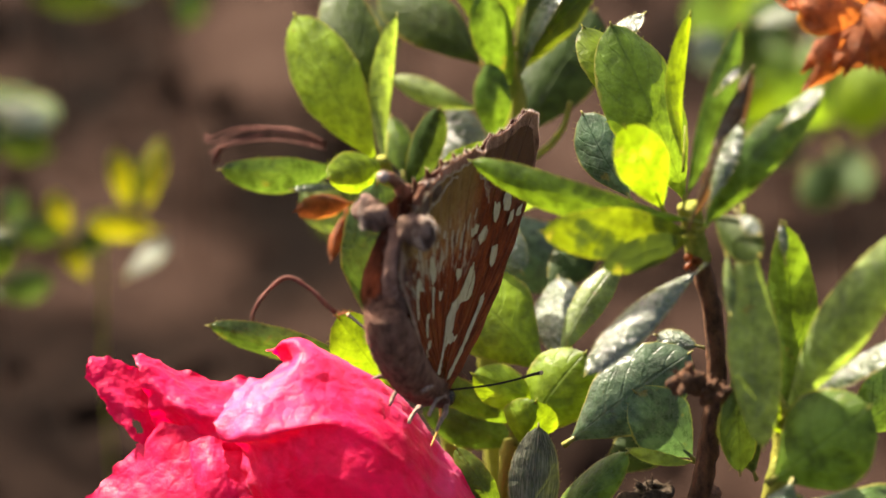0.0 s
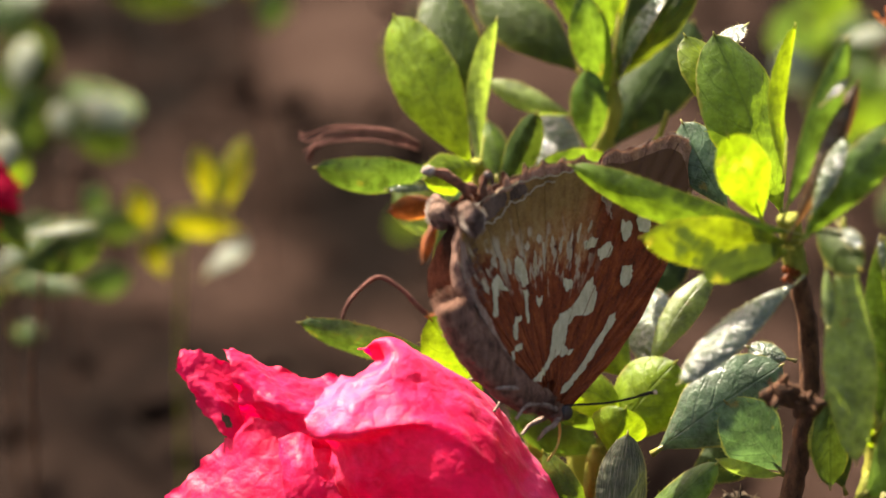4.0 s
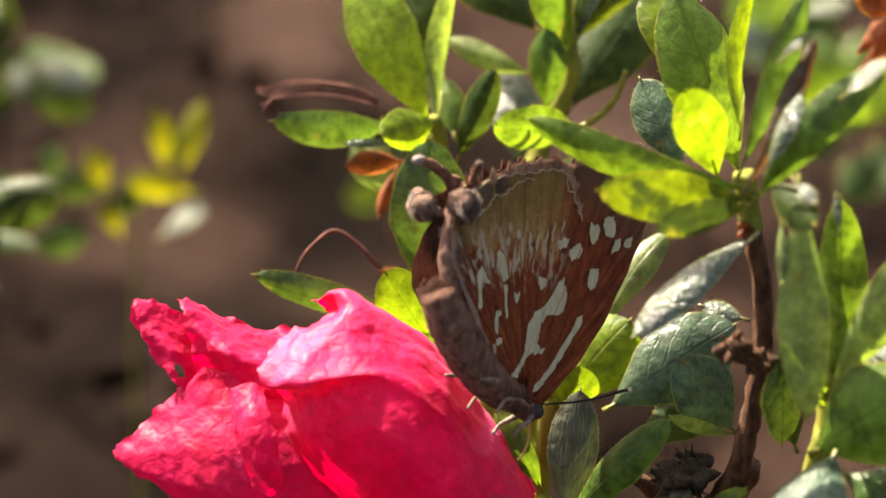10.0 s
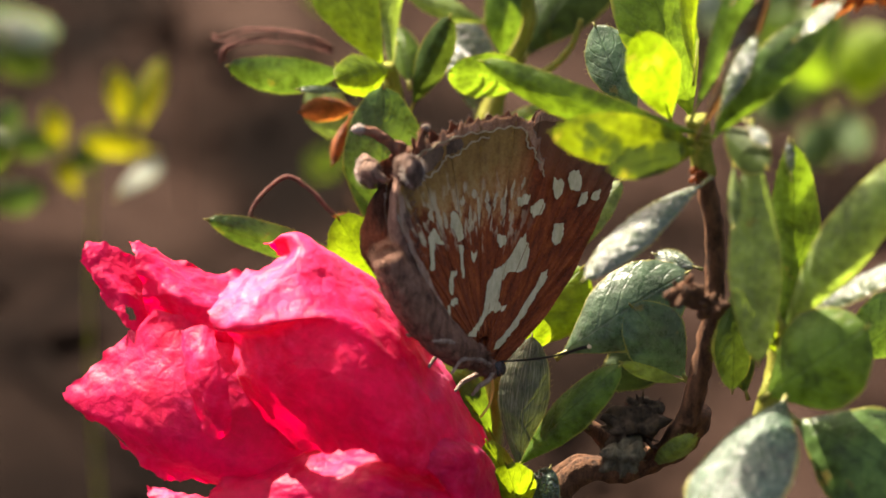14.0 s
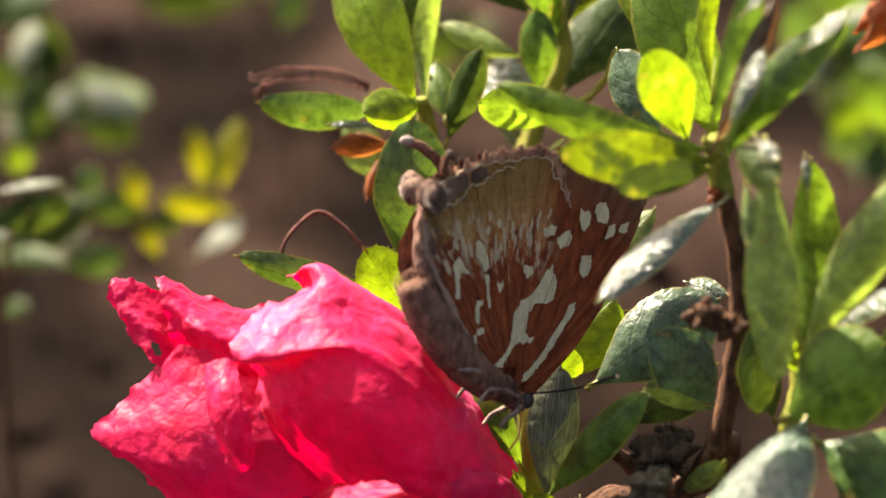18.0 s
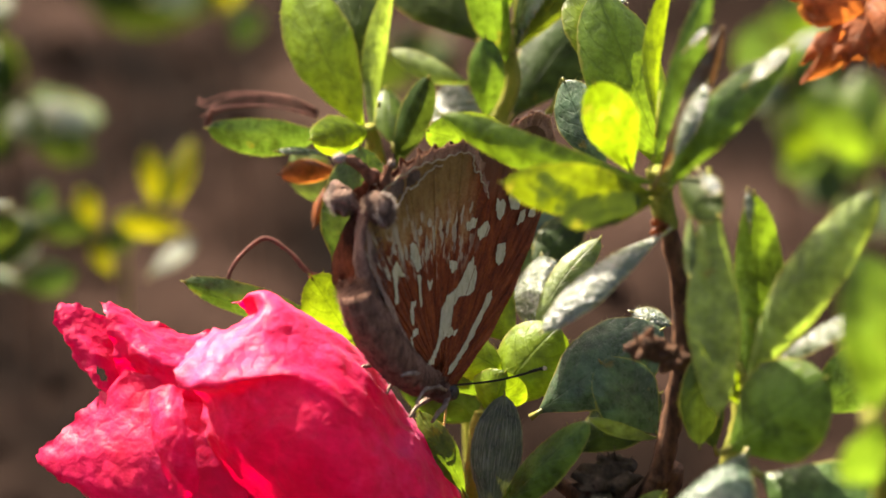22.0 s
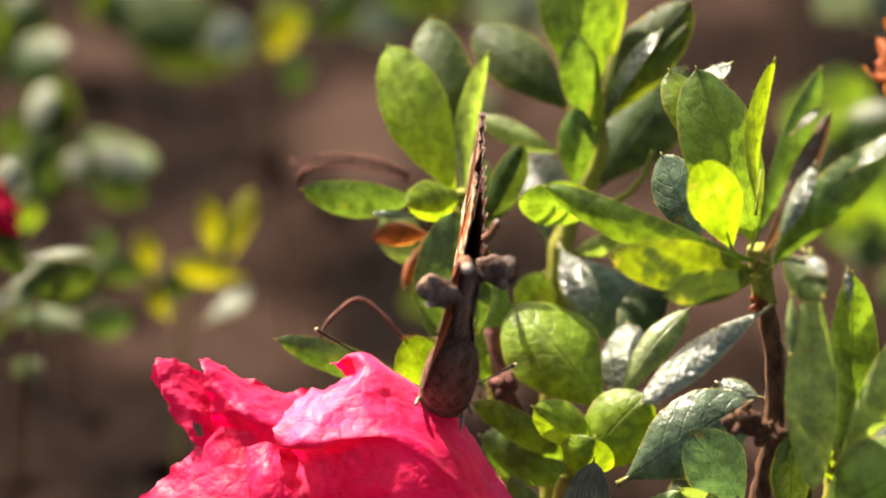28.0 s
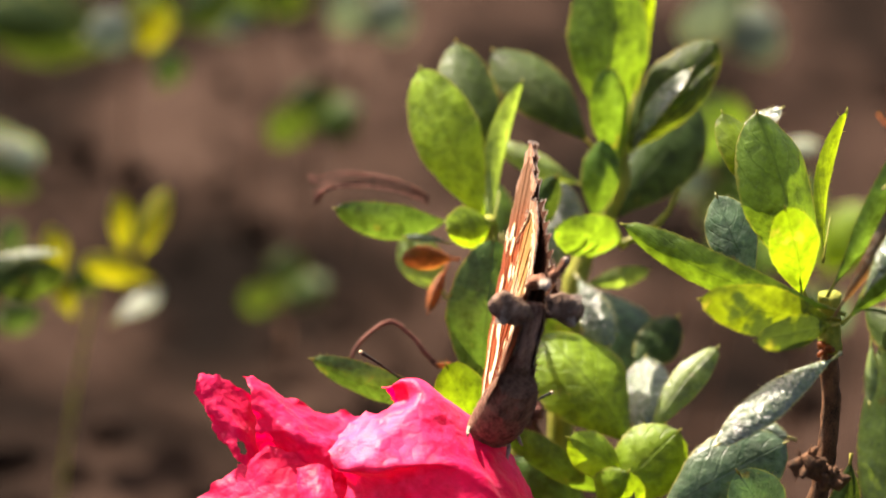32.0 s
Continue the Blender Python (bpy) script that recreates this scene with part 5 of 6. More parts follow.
    lowest = [
        [(-27.4, -20.6, 113.1), (-21.2, -23.0, 113.2), (-13.8, -24.7, 112.8), (-5.2, -25.8, 111.3)],
        [(-27.0, -23.6, 111.8), (-20.5, -26.8, 112.8), (-13.1, -28.4, 112.3), (-4.6, -28.7, 110.3)],
        [(-25.6, -24.5, 108.3), (-19.3, -27.8, 109.0), (-12.6, -29.4, 108.6), (-4.0, -29.4, 107.1)],
    ]
    sheet(flower, lowest, (0.6, 0.6, 0.9, 0), 1.2, (), "")
    bm = bmesh.new()
    tube(bm, glide([(10.4, -19.5, 107.6), (12.1, -19.0, 104.3), (14.1, -23.9, 103.5), (22.1, -3.9, 43.5), (20.0, 28.0, 0.0)], 6), 1.6, 1.1, 8, 0.2)
    part("stalk", bm, "shoot", flower, "green flower stalk")


build_flower()

# ---- faded bloom beside the shrub, and a red bloom further off ----
def build_other_blooms():
    faded = base_empty("withered_flower", 104, 62, "withered orange-brown azalea bloom with crumpled petals", "flower")
    petal(faded, 'dry', (56.4, 35.5, 151.4), (53.3, 29.5, 150.8), (48.8, 28.2, 146.1), 5.3, 1.5, 0.1, 1.6)
    petal(faded, 'dry', (56.4, 35.8, 152.0), (50.6, 29.9, 153.6), (47.2, 35.9, 156.4), 6.6, 1.5, 0.1, 1.6)
    petal(faded, 'dry', (56.4, 33.4, 151.7), (54.2, 26.2, 150.9), (52.7, 26.5, 147.2), 4.6, 1.5, 0.1, 1.6)
    petal(faded, 'dry', (57.3, 39.8, 150.9), (53.8, 39.9, 155.4), (50.5, 41.5, 158.4), 8.0, 1.5, 0.1, 1.6)
    petal(faded, 'dry', (57.1, 34.0, 152.9), (59.8, 28.8, 151.6), (60.9, 30.5, 146.3), 8.0, 1.5, 0.1, 1.6)
    petal(faded, 'dry', (58.0, 39.7, 150.8), (61.5, 41.6, 154.3), (61.6, 43.5, 157.9), 8.0, 1.5, 0.1, 1.6)
    bm = bmesh.new()
    tube(bm, glide([(56.7, 35.5, 151.4), (72, 44, 150), (92, 54, 110), (104, 62, -4)], 8), 0.5, 0.9, 8, 0.2)
    part('stalk', bm, 'stem', faded)
    red = base_empty("azalea_flower", -83, 110, "deep red azalea bloom above the soil", "flower")
    petal(red, 'far_petal', (-84.7, 79.2, 108.9), (-81.8, 78.3, 122.1), (-74.5, 79.1, 130.0), 16.0, 3.0, 0.1, 1.4)
    petal(red, 'far_petal', (-84.7, 79.2, 108.9), (-72.5, 67.8, 119.5), (-62.4, 66.1, 111.9), 18.0, 3.0, 0.1, 1.4)
    petal(red, 'far_petal', (-84.6, 78.4, 107.5), (-75.3, 64.0, 108.0), (-73.3, 62.4, 100.8), 18.0, 3.0, 0.1, 1.4)
    petal(red, 'far_petal', (-85.5, 84.5, 108.2), (-79.2, 81.5, 115.3), (-71.6, 79.8, 116.5), 18.0, 3.0, 0.1, 1.4)
    bm = bmesh.new()
    tube(bm, glide([(-84.8, 80.0, 110.4), (-84.8, 100.0, 60.4), (-83.0, 110.0, -4)], 8), 1.2, 1.8, 8, 0.2)
    part('stalk', bm, 'shoot', red)


build_other_blooms()


# ---- butterfly ----
def wing_y(p, y):
    """How far the wing lies off the middle: the hindwings wrap the abdomen and gape a little towards the lobes."""
    a, b = Vector((-3.5, 0, 2.0)), Vector((-11.5, 0, 10.5))
    flat = Vector((p.x, 0, p.z))
    t = max(0.0, min(1.0, (flat - a).dot(b - a) / (b - a).length_squared))
    d = (flat - a.lerp(b, t)).length
    far = flat.length / 32
    side = 1 if y > 0 else -1
    gape = 0.7 * max(0.0, min(1.0, (-3.0 - p.x) / 9.0)) * max(0.0, min(1.0, (p.z - 8) / 10))
    return y + side * (1.25 * math.exp(-((d / 3.2) ** 2)) + 0.16 * math.sin(math.pi * min(1, far * 1.05)) + gape)


def wing(parent, name, outline, root, y, mat, veins, teeth):
    """A wing blade that spreads from its root; y: the side of the body it lies on; teeth: how deep its hem is scalloped."""
    side = 1 if y > 0 else -1
    line = glide([(x, 0, z) for x, z in outline], 11)
    hub = Vector((root[0], 0, root[1]))
    shares = [0.08 + 0.08 * k for k in range(11)] + [0.92, 0.95, 0.975, 1.0]
    run, grid = 0.0, [[] for _ in shares]
    inner = [[] for _ in shares]
    bm, back = bmesh.new(), bmesh.new()
    for k, q in enumerate(line):
        run += (q - line[k - 1]).length if k else 0.0
        hem = q.z > 21.9 and q.x < 15
        deep = teeth * (0.45 + 0.75 * max(0.0, min(1.0, (-q.x - 2) / 8)))
        wave = max(0.0, math.cos(2 * math.pi * run / 2.35 + 0.8 * noise.noise(q * 0.4))) ** 1.4 if hem else 0.0
        for row, dark, share in zip(grid, inner, shares):
            p = hub.lerp(q, share)
            near = max(0.0, (share - 0.9) / 0.1) ** 1.5
            p += (q - hub).normalized() * near * (deep * (1.5 * wave - 0.35) if hem else 0.12 * noise.noise(q * 2.1))
            p.y = wing_y(p, y) + 0.08 * math.sin(k * 0.5) * share + side * near * (0.22 * wave if hem else 0.0)
            row.append(bm.verts.new(p * MM))
            dark.append(back.verts.new((p - Vector((0, side * 0.09, 0))) * MM))
    for mesh, rows in ((bm, grid), (back, inner)):
        tip = mesh.verts.new((hub + Vector((0, wing_y(hub, y) - (side * 0.09 if mesh is back else 0), 0))) * MM)
        for k in range(len(line) - 1):
            mesh.faces.new((tip, rows[0][k], rows[0][k + 1]))
            for lo, hi in zip(rows, rows[1:]):
                f = mesh.faces.new((lo[k], lo[k + 1], hi[k + 1], hi[k]))
                if mesh is bm and line[k].z > 21.9 and (hi is rows[-1] or hi is rows[-2]):
                    f.material_index = 1
    ribs = [[row[k].co / MM + Vector((0, 0.04 * side, 0)) for row in grid[:-1]] for k in range(8, len(line) - 6, max(1, len(line) // veins))]
    edge = [v.co / MM for v, q in zip(grid[-1], line) if q.z > 21.5 or q.x < -5]
    ob = part(name, bm, (mat, "hem_scales"), parent)
    part("wing_upperside", back, "upper_scales", ob, "blackish-brown upper side")
    for pts in ribs:
        vb = bmesh.new()
        tube(vb, pts, 0.09, 0.05, 4)
        part("vein", vb, mat, ob)
    fb = bmesh.new()
    rng = random.Random(12)
    for q in edge:
        for _ in range(4):
            out = ((q - hub).normalized() + Vector((rng.uniform(-0.5, 0.5), rng.uniform(-0.5, 0.5), rng.uniform(-0.5, 0.5)))).normalized()
            w = out.orthogonal().normalized() * 0.05
            fb.faces.new([fb.verts.new(v * MM) for v in (q - w, q + w, q + out * rng.uniform(0.15, 0.42))])
    part("fringe", fb, "fringe_fur", ob, "pale fringe of hairs along the hem")
    return ob


def skin(p, y):
    """Just outside the outer face of the wings."""
    return wing_y(p, y) + (0.12 if y > 0 else -0.12)


def marking(wing_ob, mat, y, points, label=""):
    """A patch of pale or dark scales just proud of the wing, its rim frayed along the veins."""
    line = glide([(x, 0, z) for x, z in (*points, points[0])], 6)[:-1]
    bm = bmesh.new()
    rim = []
    for q in line:
        way = Vector((q.x + 1, 0, q.z)).normalized()
        p = q + way * 0.38 * noise.noise(q * 3.3) + Vector((noise.noise(q * 2.1), 0, noise.noise(q * 2.3 + Vector((4, 0, 0))))) * 0.16
        p.y = skin(p, y)
        rim.append(bm.verts.new(p * MM))
    loop = [bm.edges.new((a, b)) for a, b in zip(rim, rim[1:] + rim[:1])]
    bmesh.ops.triangle_fill(bm, edges=loop, use_beauty=True, use_dissolve=False, normal=(0, 1, 0))
    part("scale_patch", bm, mat, wing_ob, label)


def hairs(bm, centre, axes, count, size, seed, thick=0.07, comb=(0, 0, 0)):
    """Short tapered bristles that stand off an egg-shaped body, combed one way."""
    rng = random.Random(seed)
    c = Vector(centre)
    ax = [Vector(a) for a in axes]
    for _ in range(count):
        th, ph = math.acos(rng.uniform(-1, 1)), rng.uniform(0, 2 * math.pi)
        d = ax[0] * math.sin(th) * math.cos(ph) + ax[1] * math.sin(th) * math.sin(ph) + ax[2] * math.cos(th)
        out = (d.normalized() + Vector(comb) + Vector((rng.uniform(-1, 1), rng.uniform(-1, 1), rng.uniform(-1, 1))) * 0.5).normalized()
        base = c + d * 0.96
        turn = out.orthogonal().normalized() * thick
        tip = bm.verts.new((base + out * size * rng.uniform(0.5, 1.2)) * MM)
        ring = [bm.verts.new((base + Matrix.Rotation(k * 2.094, 3, out) @ turn) * MM) for k in range(3)]
        for k in range(3):
            bm.faces.new((ring[k], ring[(k + 1) % 3], tip))


def wing_lobe(hw, s):
    """The corner of a hindwing: a neck of wing blade, a felted lobe that turns outwards, a thin tail."""
    at = Vector((-13.0, -2.9, 20.5)) if s < 0 else Vector((-13.9, 2.9, 19.9))
    bm = bmesh.new()
    hem = glide([(-10.2, 0.9 * s, 23.0), (-11.6, 1.4 * s, 22.6), (at.x + 0.8, at.y * 0.75, at.z + 1.3), (at.x - 0.4, at.y, at.z + 0.8)], 5)
    low = glide([(-11.6, 1.2 * s, 17.8), (-12.0, 1.6 * s, 18.8), (at.x + 0.4, at.y * 0.8, at.z - 1.1), (at.x - 0.2, at.y, at.z - 0.6)], 5)
    grid = [[bm.verts.new((p.lerp(q, k / 5) + Vector((0, 0.3 * s * math.sin(k * 2.2 + i * 0.5), 0.12 * math.sin(i * 2.1) if k in (0, 5) else 0))) * MM) for k in range(6)] for i, (p, q) in enumerate(zip(hem, low))]
    for lo, hi in zip(grid, grid[1:]):
        for k in range(5):
            bm.faces.new((lo[k], lo[k + 1], hi[k + 1], hi[k]))
    bmesh.ops.solidify(bm, geom=bm.faces[:], thickness=0.0003)
    part("wing_corner", bm, "tail_scales", hw, "frayed brown wing corner")
    bm = bmesh.new()
    axes = ((0.95, 0.2 * s, 0.3), (-0.2, 2.0, 0.15), (-0.35, 0.1, 1.55))
    blob(bm, at, axes, 22, 14, 0.65, freq=0.9)
    hairs(bm, at, axes, 1400, 0.34, 3, 0.05, (-0.3, 0.4 * s, 0))
    lobe = part("wing_lobe", bm, "lobe_fur", hw, "felted dark brown lobe")
    bm = bmesh.new()
    rng = random.Random(9)
    for _ in range(620):
        w = rng.uniform(0, 2 * math.pi)
        out = Vector(axes[0]) * math.cos(w) + Vector(axes[2]) * math.sin(w)
        q = at + out * rng.uniform(0.9, 1.04) + Vector((0, s * rng.uniform(0.2, 1.3), 0))
        way = (out.normalized() + Vector((0, 0.8 * s, 0)) + Vector((rng.uniform(-1, 1), rng.uniform(-1, 1), rng.uniform(-1, 1))) * 0.4).normalized()
        t = way.orthogonal().normalized() * 0.04
        bm.faces.new([bm.verts.new(v * MM) for v in (q - t, q + t, q + way * rng.uniform(0.25, 0.6))])
    part("fringe", bm, "fringe_fur", lobe, "pale greyish fringe of hairs")
    horn = [(-11.4, 0.9 * s, 22.4), (-13.2, 0.8 * s, 23.4), (-15.0, 0.8 * s, 24.3), (-16.9, 0.7 * s, 24.5)] if s > 0 else [(-10.6, -1.2, 22.8), (-11.0, -1.7, 24.0), (-10.7, -2.1, 25.0)]
    horn = glide(horn, 6)
    bm = bmesh.new()
    tube(bm, horn, 0.75 if s > 0 else 0.5, 0.36 if s > 0 else 0.2, 10, 0.7)
    for k, q in enumerate(horn[2:]):
        hairs(bm, q, ((0.4, 0, 0), (0, 0.4, 0), (0, 0, 0.4)), 30, 0.3, 40 + k, 0.04)
    tail = part("wing_tail", bm, "tail_scales", hw, "short curled brown tail")
    bm = bmesh.new()
    size = 0.7 if s > 0 else 0.3
    ends = ((size, 0, -0.1), (0, size * 0.8, 0), (0.1, 0, size * 0.75))
    blob(bm, horn[-1], ends, 10, 7, 0.4, freq=1.4)
    hairs(bm, horn[-1], ends, 120, 0.3, 4, 0.05)
    part("tail_tip", bm, "fringe_fur", tail, "pale furry tip")


def build_butterfly():
    bug = new("butterfly")
    bug.empty_display_size = 0.01
    tagged(bug, "rust-brown butterfly with cream streaks and closed wings, on a crimson petal", "butterfly")
    hind = [(-1.0, 0.8), (-5.2, 3.6), (-7.5, 6.0), (-9.2, 8.9), (-10.6, 11.0), (-12.0, 13.6), (-12.8, 16.2), (-12.6, 18.6), (-11.9, 20.6), (-11.6, 22.2), (-10.2, 22.8), (-8.3, 23.9), (-6.3, 24.8), (-4.6, 25.7), (-2.6, 26.1), (-0.6, 26.5), (1.6, 26.8), (3.2, 26.2), (4.4, 24.6), (5.3, 22.2), (6.0, 19.5), (5.6, 14.5), (4.8, 9.0), (2.6, 3.0), (0.2, 0.8)]
    fore = [(0.6, -0.4), (2.4, 0.0), (4.4, 2.1), (7.0, 4.9), (9.9, 9.0), (12.1, 13.4), (13.9, 17.4), (14.9, 20.2), (15.6, 22.8), (15.8, 26.2), (14.9, 28.6), (13.3, 29.6), (11.2, 29.2), (9.2, 28.4), (7.2, 27.8), (4.2, 27.0), (3.6, 20.0), (1.6, 8.0), (0.3, 0.2)]
    streak = [(3.8, 14.2), (4.4, 12.1), (4.0, 10.5), (3.4, 10.0), (2.2, 10.0), (1.4, 9.2), (1.1, 8.0), (1.0, 6.6), (1.9, 6.3), (1.8, 5.8), (0.2, 5.7), (-0.6, 5.1), (-1.8, 3.5), (-2.8, 2.9), (-3.1, 3.3), (-1.9, 4.3), (-0.9, 5.9), (-0.7, 7.5), (-0.6, 8.7), (0.1, 10.1), (1.2, 10.8), (2.0, 11.6), (2.6, 12.8), (3.2, 13.6)]
    bar = [(6.8, 10.4), (6.9, 9.4), (5.9, 7.9), (4.4, 5.3), (2.8, 3.2), (1.4, 1.7), (0.7, 1.9), (2.1, 3.4), (3.5, 5.2), (4.6, 7.1), (5.8, 8.9), (6.1, 9.9)]
    on_fore = [
        [(7.3, 15.3), (8.1, 15.6), (8.6, 15.2), (8.6, 14.2), (8.2, 13.3), (7.6, 13.1), (7.2, 14.0)],
        [(6.9, 20.4), (8.1, 20.0), (8.1, 18.8), (7.3, 18.2), (6.8, 19.4)],
        [(8.7, 20.9), (10.1, 21.3), (10.5, 19.5), (9.6, 19.1), (8.9, 19.7)],
        [(10.1, 17.5), (10.8, 18.9), (11.5, 18.8), (11.2, 17.8), (10.3, 17.3)],
        [(11.9, 18.2), (12.2, 19.2), (13.1, 19.2), (12.8, 18.2)],
    ]
    on_hind = [
        [(4.1, 17.0), (5.2, 17.9), (5.9, 17.7), (5.8, 16.7), (4.9, 16.2), (4.3, 16.5)],
        [(2.4, 17.8), (3.1, 18.2), (4.0, 18.4), (3.8, 17.6), (3.2, 17.2), (2.5, 17.2)],
        [(0.4, 14.1), (1.3, 13.7), (1.3, 13.0), (0.7, 12.7), (0.1, 13.5)],
        [(-3.0, 12.0), (-2.2, 12.0), (-2.3, 11.2), (-2.8, 11.2)],
        [(-4.6, 12.5), (-4.0, 12.6), (-3.9, 11.0), (-3.6, 9.4), (-3.9, 9.2), (-4.2, 10.8)],
        [(-5.4, 9.7), (-4.8, 10.0), (-4.7, 9.6), (-5.1, 9.0), (-5.2, 7.8), (-5.6, 7.6), (-5.8, 8.7)],
        [(-6.2, 5.0), (-6.0, 6.2), (-5.3, 6.9), (-4.4, 7.0), (-4.8, 6.6), (-5.5, 6.2), (-5.8, 5.2)],
        [(-8.8, 13.7), (-8.0, 14.2), (-7.0, 13.2), (-6.5, 12.7), (-7.6, 12.6), (-7.9, 11.6), (-7.9, 10.2), (-8.5, 10.0), (-8.5, 11.6)],
        [(-6.0, 16.0), (-5.4, 16.2), (-4.5, 14.9), (-4.1, 13.5), (-4.7, 13.1), (-5.2, 14.1), (-5.8, 14.5)],
    ]
    dashes = [(-3.4, 15.6, 0.25, 1.5), (-2.4, 16.6, 0.22, 1.2), (-1.5, 17.8, 0.2, 1.0), (-0.4, 17.6, 0.2, 1.2), (0.8, 18.2, 0.18, 1.0), (1.7, 19.0, 0.2, 1.1), (-4.6, 17.4, 0.3, 0.6), (-6.6, 15.2, 0.3, 0.9), (-8.6, 15.6, 0.35, 0.7), (-9.6, 13.2, 0.3, 1.0), (-7.2, 14.9, 0.2, 0.7), (-3.2, 18.3, 0.25, 0.5), (3.0, 19.6, 0.18, 0.8)]
    fold = [(-13.0, 17.9), (-12.3, 17.6), (-11.6, 14.6), (-10.6, 11.9), (-9.1, 10.2), (-7.4, 7.3), (-5.0, 4.4), (-5.7, 4.0), (-7.9, 6.1), (-9.6, 9.2), (-11.4, 12.3), (-12.5, 15.4)]
    grey = [
        [(-10.6, 21.5), (-9.6, 22.4), (-7.9, 23.1), (-7.5, 22.2), (-8.5, 20.8), (-9.5, 20.2), (-10.5, 20.3)],
        [(-7.3, 23.0), (-6.2, 23.9), (-5.1, 23.7), (-5.2, 23.0), (-6.2, 22.3), (-7.1, 22.3)],
        [(-12.1, 15.8), (-11.5, 16.2), (-11.3, 15.2), (-11.7, 14.8)],
    ]
    lines = [
        [(-10.9, 20.0), (-9.4, 19.8), (-8.1, 20.6), (-7.2, 21.9), (-6.0, 22.1), (-4.9, 22.9), (-3.4, 23.9), (-1.6, 24.4)],
        [(-11.6, 21.6), (-9.8, 22.6), (-7.3, 23.7), (-4.7, 24.5), (-2.5, 24.8), (-0.3, 25.3), (1.5, 25.6), (3.2, 25.2)],
        [(2.9, 25.0), (3.3, 23.6), (4.2, 23.2), (4.4, 22.3), (5.2, 21.8), (5.6, 20.4)],
    ]
    for s in (-1, 1):
        fw = wing(bug, "forewing", fore, (0.6, 0.2), 0.16 * s, "fore_scales", 9, 0.3)
        hw = wing(bug, "hindwing", hind, (-0.6, 1.0), 0.32 * s, "hind_scales", 11, 0.65)
        y = 0.32 * s
        marking(hw, "white_scales", y, streak, "cream-white streak")
        marking(fw, "white_scales", y, bar, "cream-white bar")
        for points in on_fore:
            marking(fw, "white_scales", y, points)
        for points in on_hind:
            marking(hw, "white_scales", y, points)
        for x, z, rx, rz in dashes:
            way = Vector((x + 1, 0, z)).normalized()
            marking(hw, "tan_scales", y, [(x + way.x * rz * c + way.z * rx * d, z + way.z * rz * c - way.x * rx * d) for c, d in ((1, 0), (0.3, 1), (-0.5, 0.8), (-1, 0), (-0.4, -1), (0.5, -0.7))])
        marking(hw, "dull_scales", y, fold, "pale greyish-brown fold")
        for points in grey:
            marking(hw, "black_scales", y, points, "dark grey blotch")
        for points in lines:
            bm = bmesh.new()
            line = glide([(x, 0, z) for x, z in points], 6)
            tube(bm, [Vector((p.x + 0.10 * math.sin(k * 1.9), skin(p, y), p.z + 0.14 * math.cos(k * 1.3))) for k, p in enumerate(line)], 0.11, 0.08, 5)
            part("scale_patch", bm, "tan_scales", hw, "thin pale line inside the hem")
        wing_lobe(hw, s)
        if s > 0:
            # the inner margin of this wing cups the far side of the abdomen
            inner = glide([(-3.4, 0.5, 3.6), (-7.0, 0.5, 7.6), (-10.2, 0.5, 12.2), (-11.0, 0.5, 15.4), (-11.6, 0.5, 18.6)], 5)
            outer = glide([(-5.2, 2.2, 3.0), (-10.4, 2.6, 7.0), (-14.4, 2.6, 11.2), (-14.7, 2.4, 14.8), (-13.2, 1.9, 19.0)], 5)
            bm = bmesh.new()
            grid = [[bm.verts.new((p.lerp(q, k / 6) + Vector((0.10 * math.sin(n * 1.7) * k / 6, 0.5 * math.sin(math.pi * k / 6), 0))) * MM) for k in range(7)] for n, (p, q) in enumerate(zip(inner, outer))]
            for lo, hi in zip(grid, grid[1:]):
                for k in range(6):
                    bm.faces.new((lo[k], lo[k + 1], hi[k + 1], hi[k]))
            bmesh.ops.solidify(bm, geom=bm.faces[:], thickness=0.00016)
            part("wing_margin", bm, "tail_scales", hw, "dark brown inner margin cupped round the abdomen")
    # thorax, abdomen and the fur on them
    bm = bmesh.new()
    chest = ((-2.4, 0, 1.6), (0, 1.7, 0), (0.8, 0, 1.2))
    blob(bm, (-1.8, 0, 1.2), chest, 16, 12, 0.2, freq=1.2)
    hairs(bm, (-1.8, 0, 1.2), chest, 700, 0.7, 6, 0.06, (-0.5, 0, 0.3))
    part("thorax", bm, "fur", bug, "furry brown thorax")
    spine = glide([(-2.2, 0, 0.9), (-5.0, 0, 2.5), (-7.8, 0, 4.8), (-10.1, 0, 7.3), (-11.8, 0, 9.6), (-13.0, 0, 11.2)], 4)
    bm = bmesh.new()
    girth = [1.3 + 0.95 * math.sin(math.pi * min(1.0, 0.18 + 0.62 * k / (len(spine) - 1))) - 0.8 * max(0.0, k / (len(spine) - 1) - 0.7) for k in range(len(spine))]
    loops = []
    for k, q in enumerate(spine):
        way = (spine[min(k + 1, len(spine) - 1)] - spine[max(k - 1, 0)]).normalized()
        up = Vector((0, 1, 0)).cross(way)
        r = girth[k] * (1.02 if k % 3 else 0.96)
        loops.append([bm.verts.new((q + Vector((0, 1, 0)) * r * 1.3 * math.cos(w * math.pi / 10) + up * r * math.sin(w * math.pi / 10)) * MM) for w in range(20)])
    for lo, hi in zip(loops, loops[1:]):
        for w in range(20):
            bm.faces.new((lo[w], lo[(w + 1) % 20], hi[(w + 1) % 20], hi[w]))
    bm.faces.new(loops[-1])
    for k, q in enumerate(spine):
        r = girth[k]
        hairs(bm, q, ((r, 0, 0), (0, r * 1.3, 0), (0, 0, r)), 190, 0.6, 60 + k, 0.045, (-0.9, 0, 0.9))
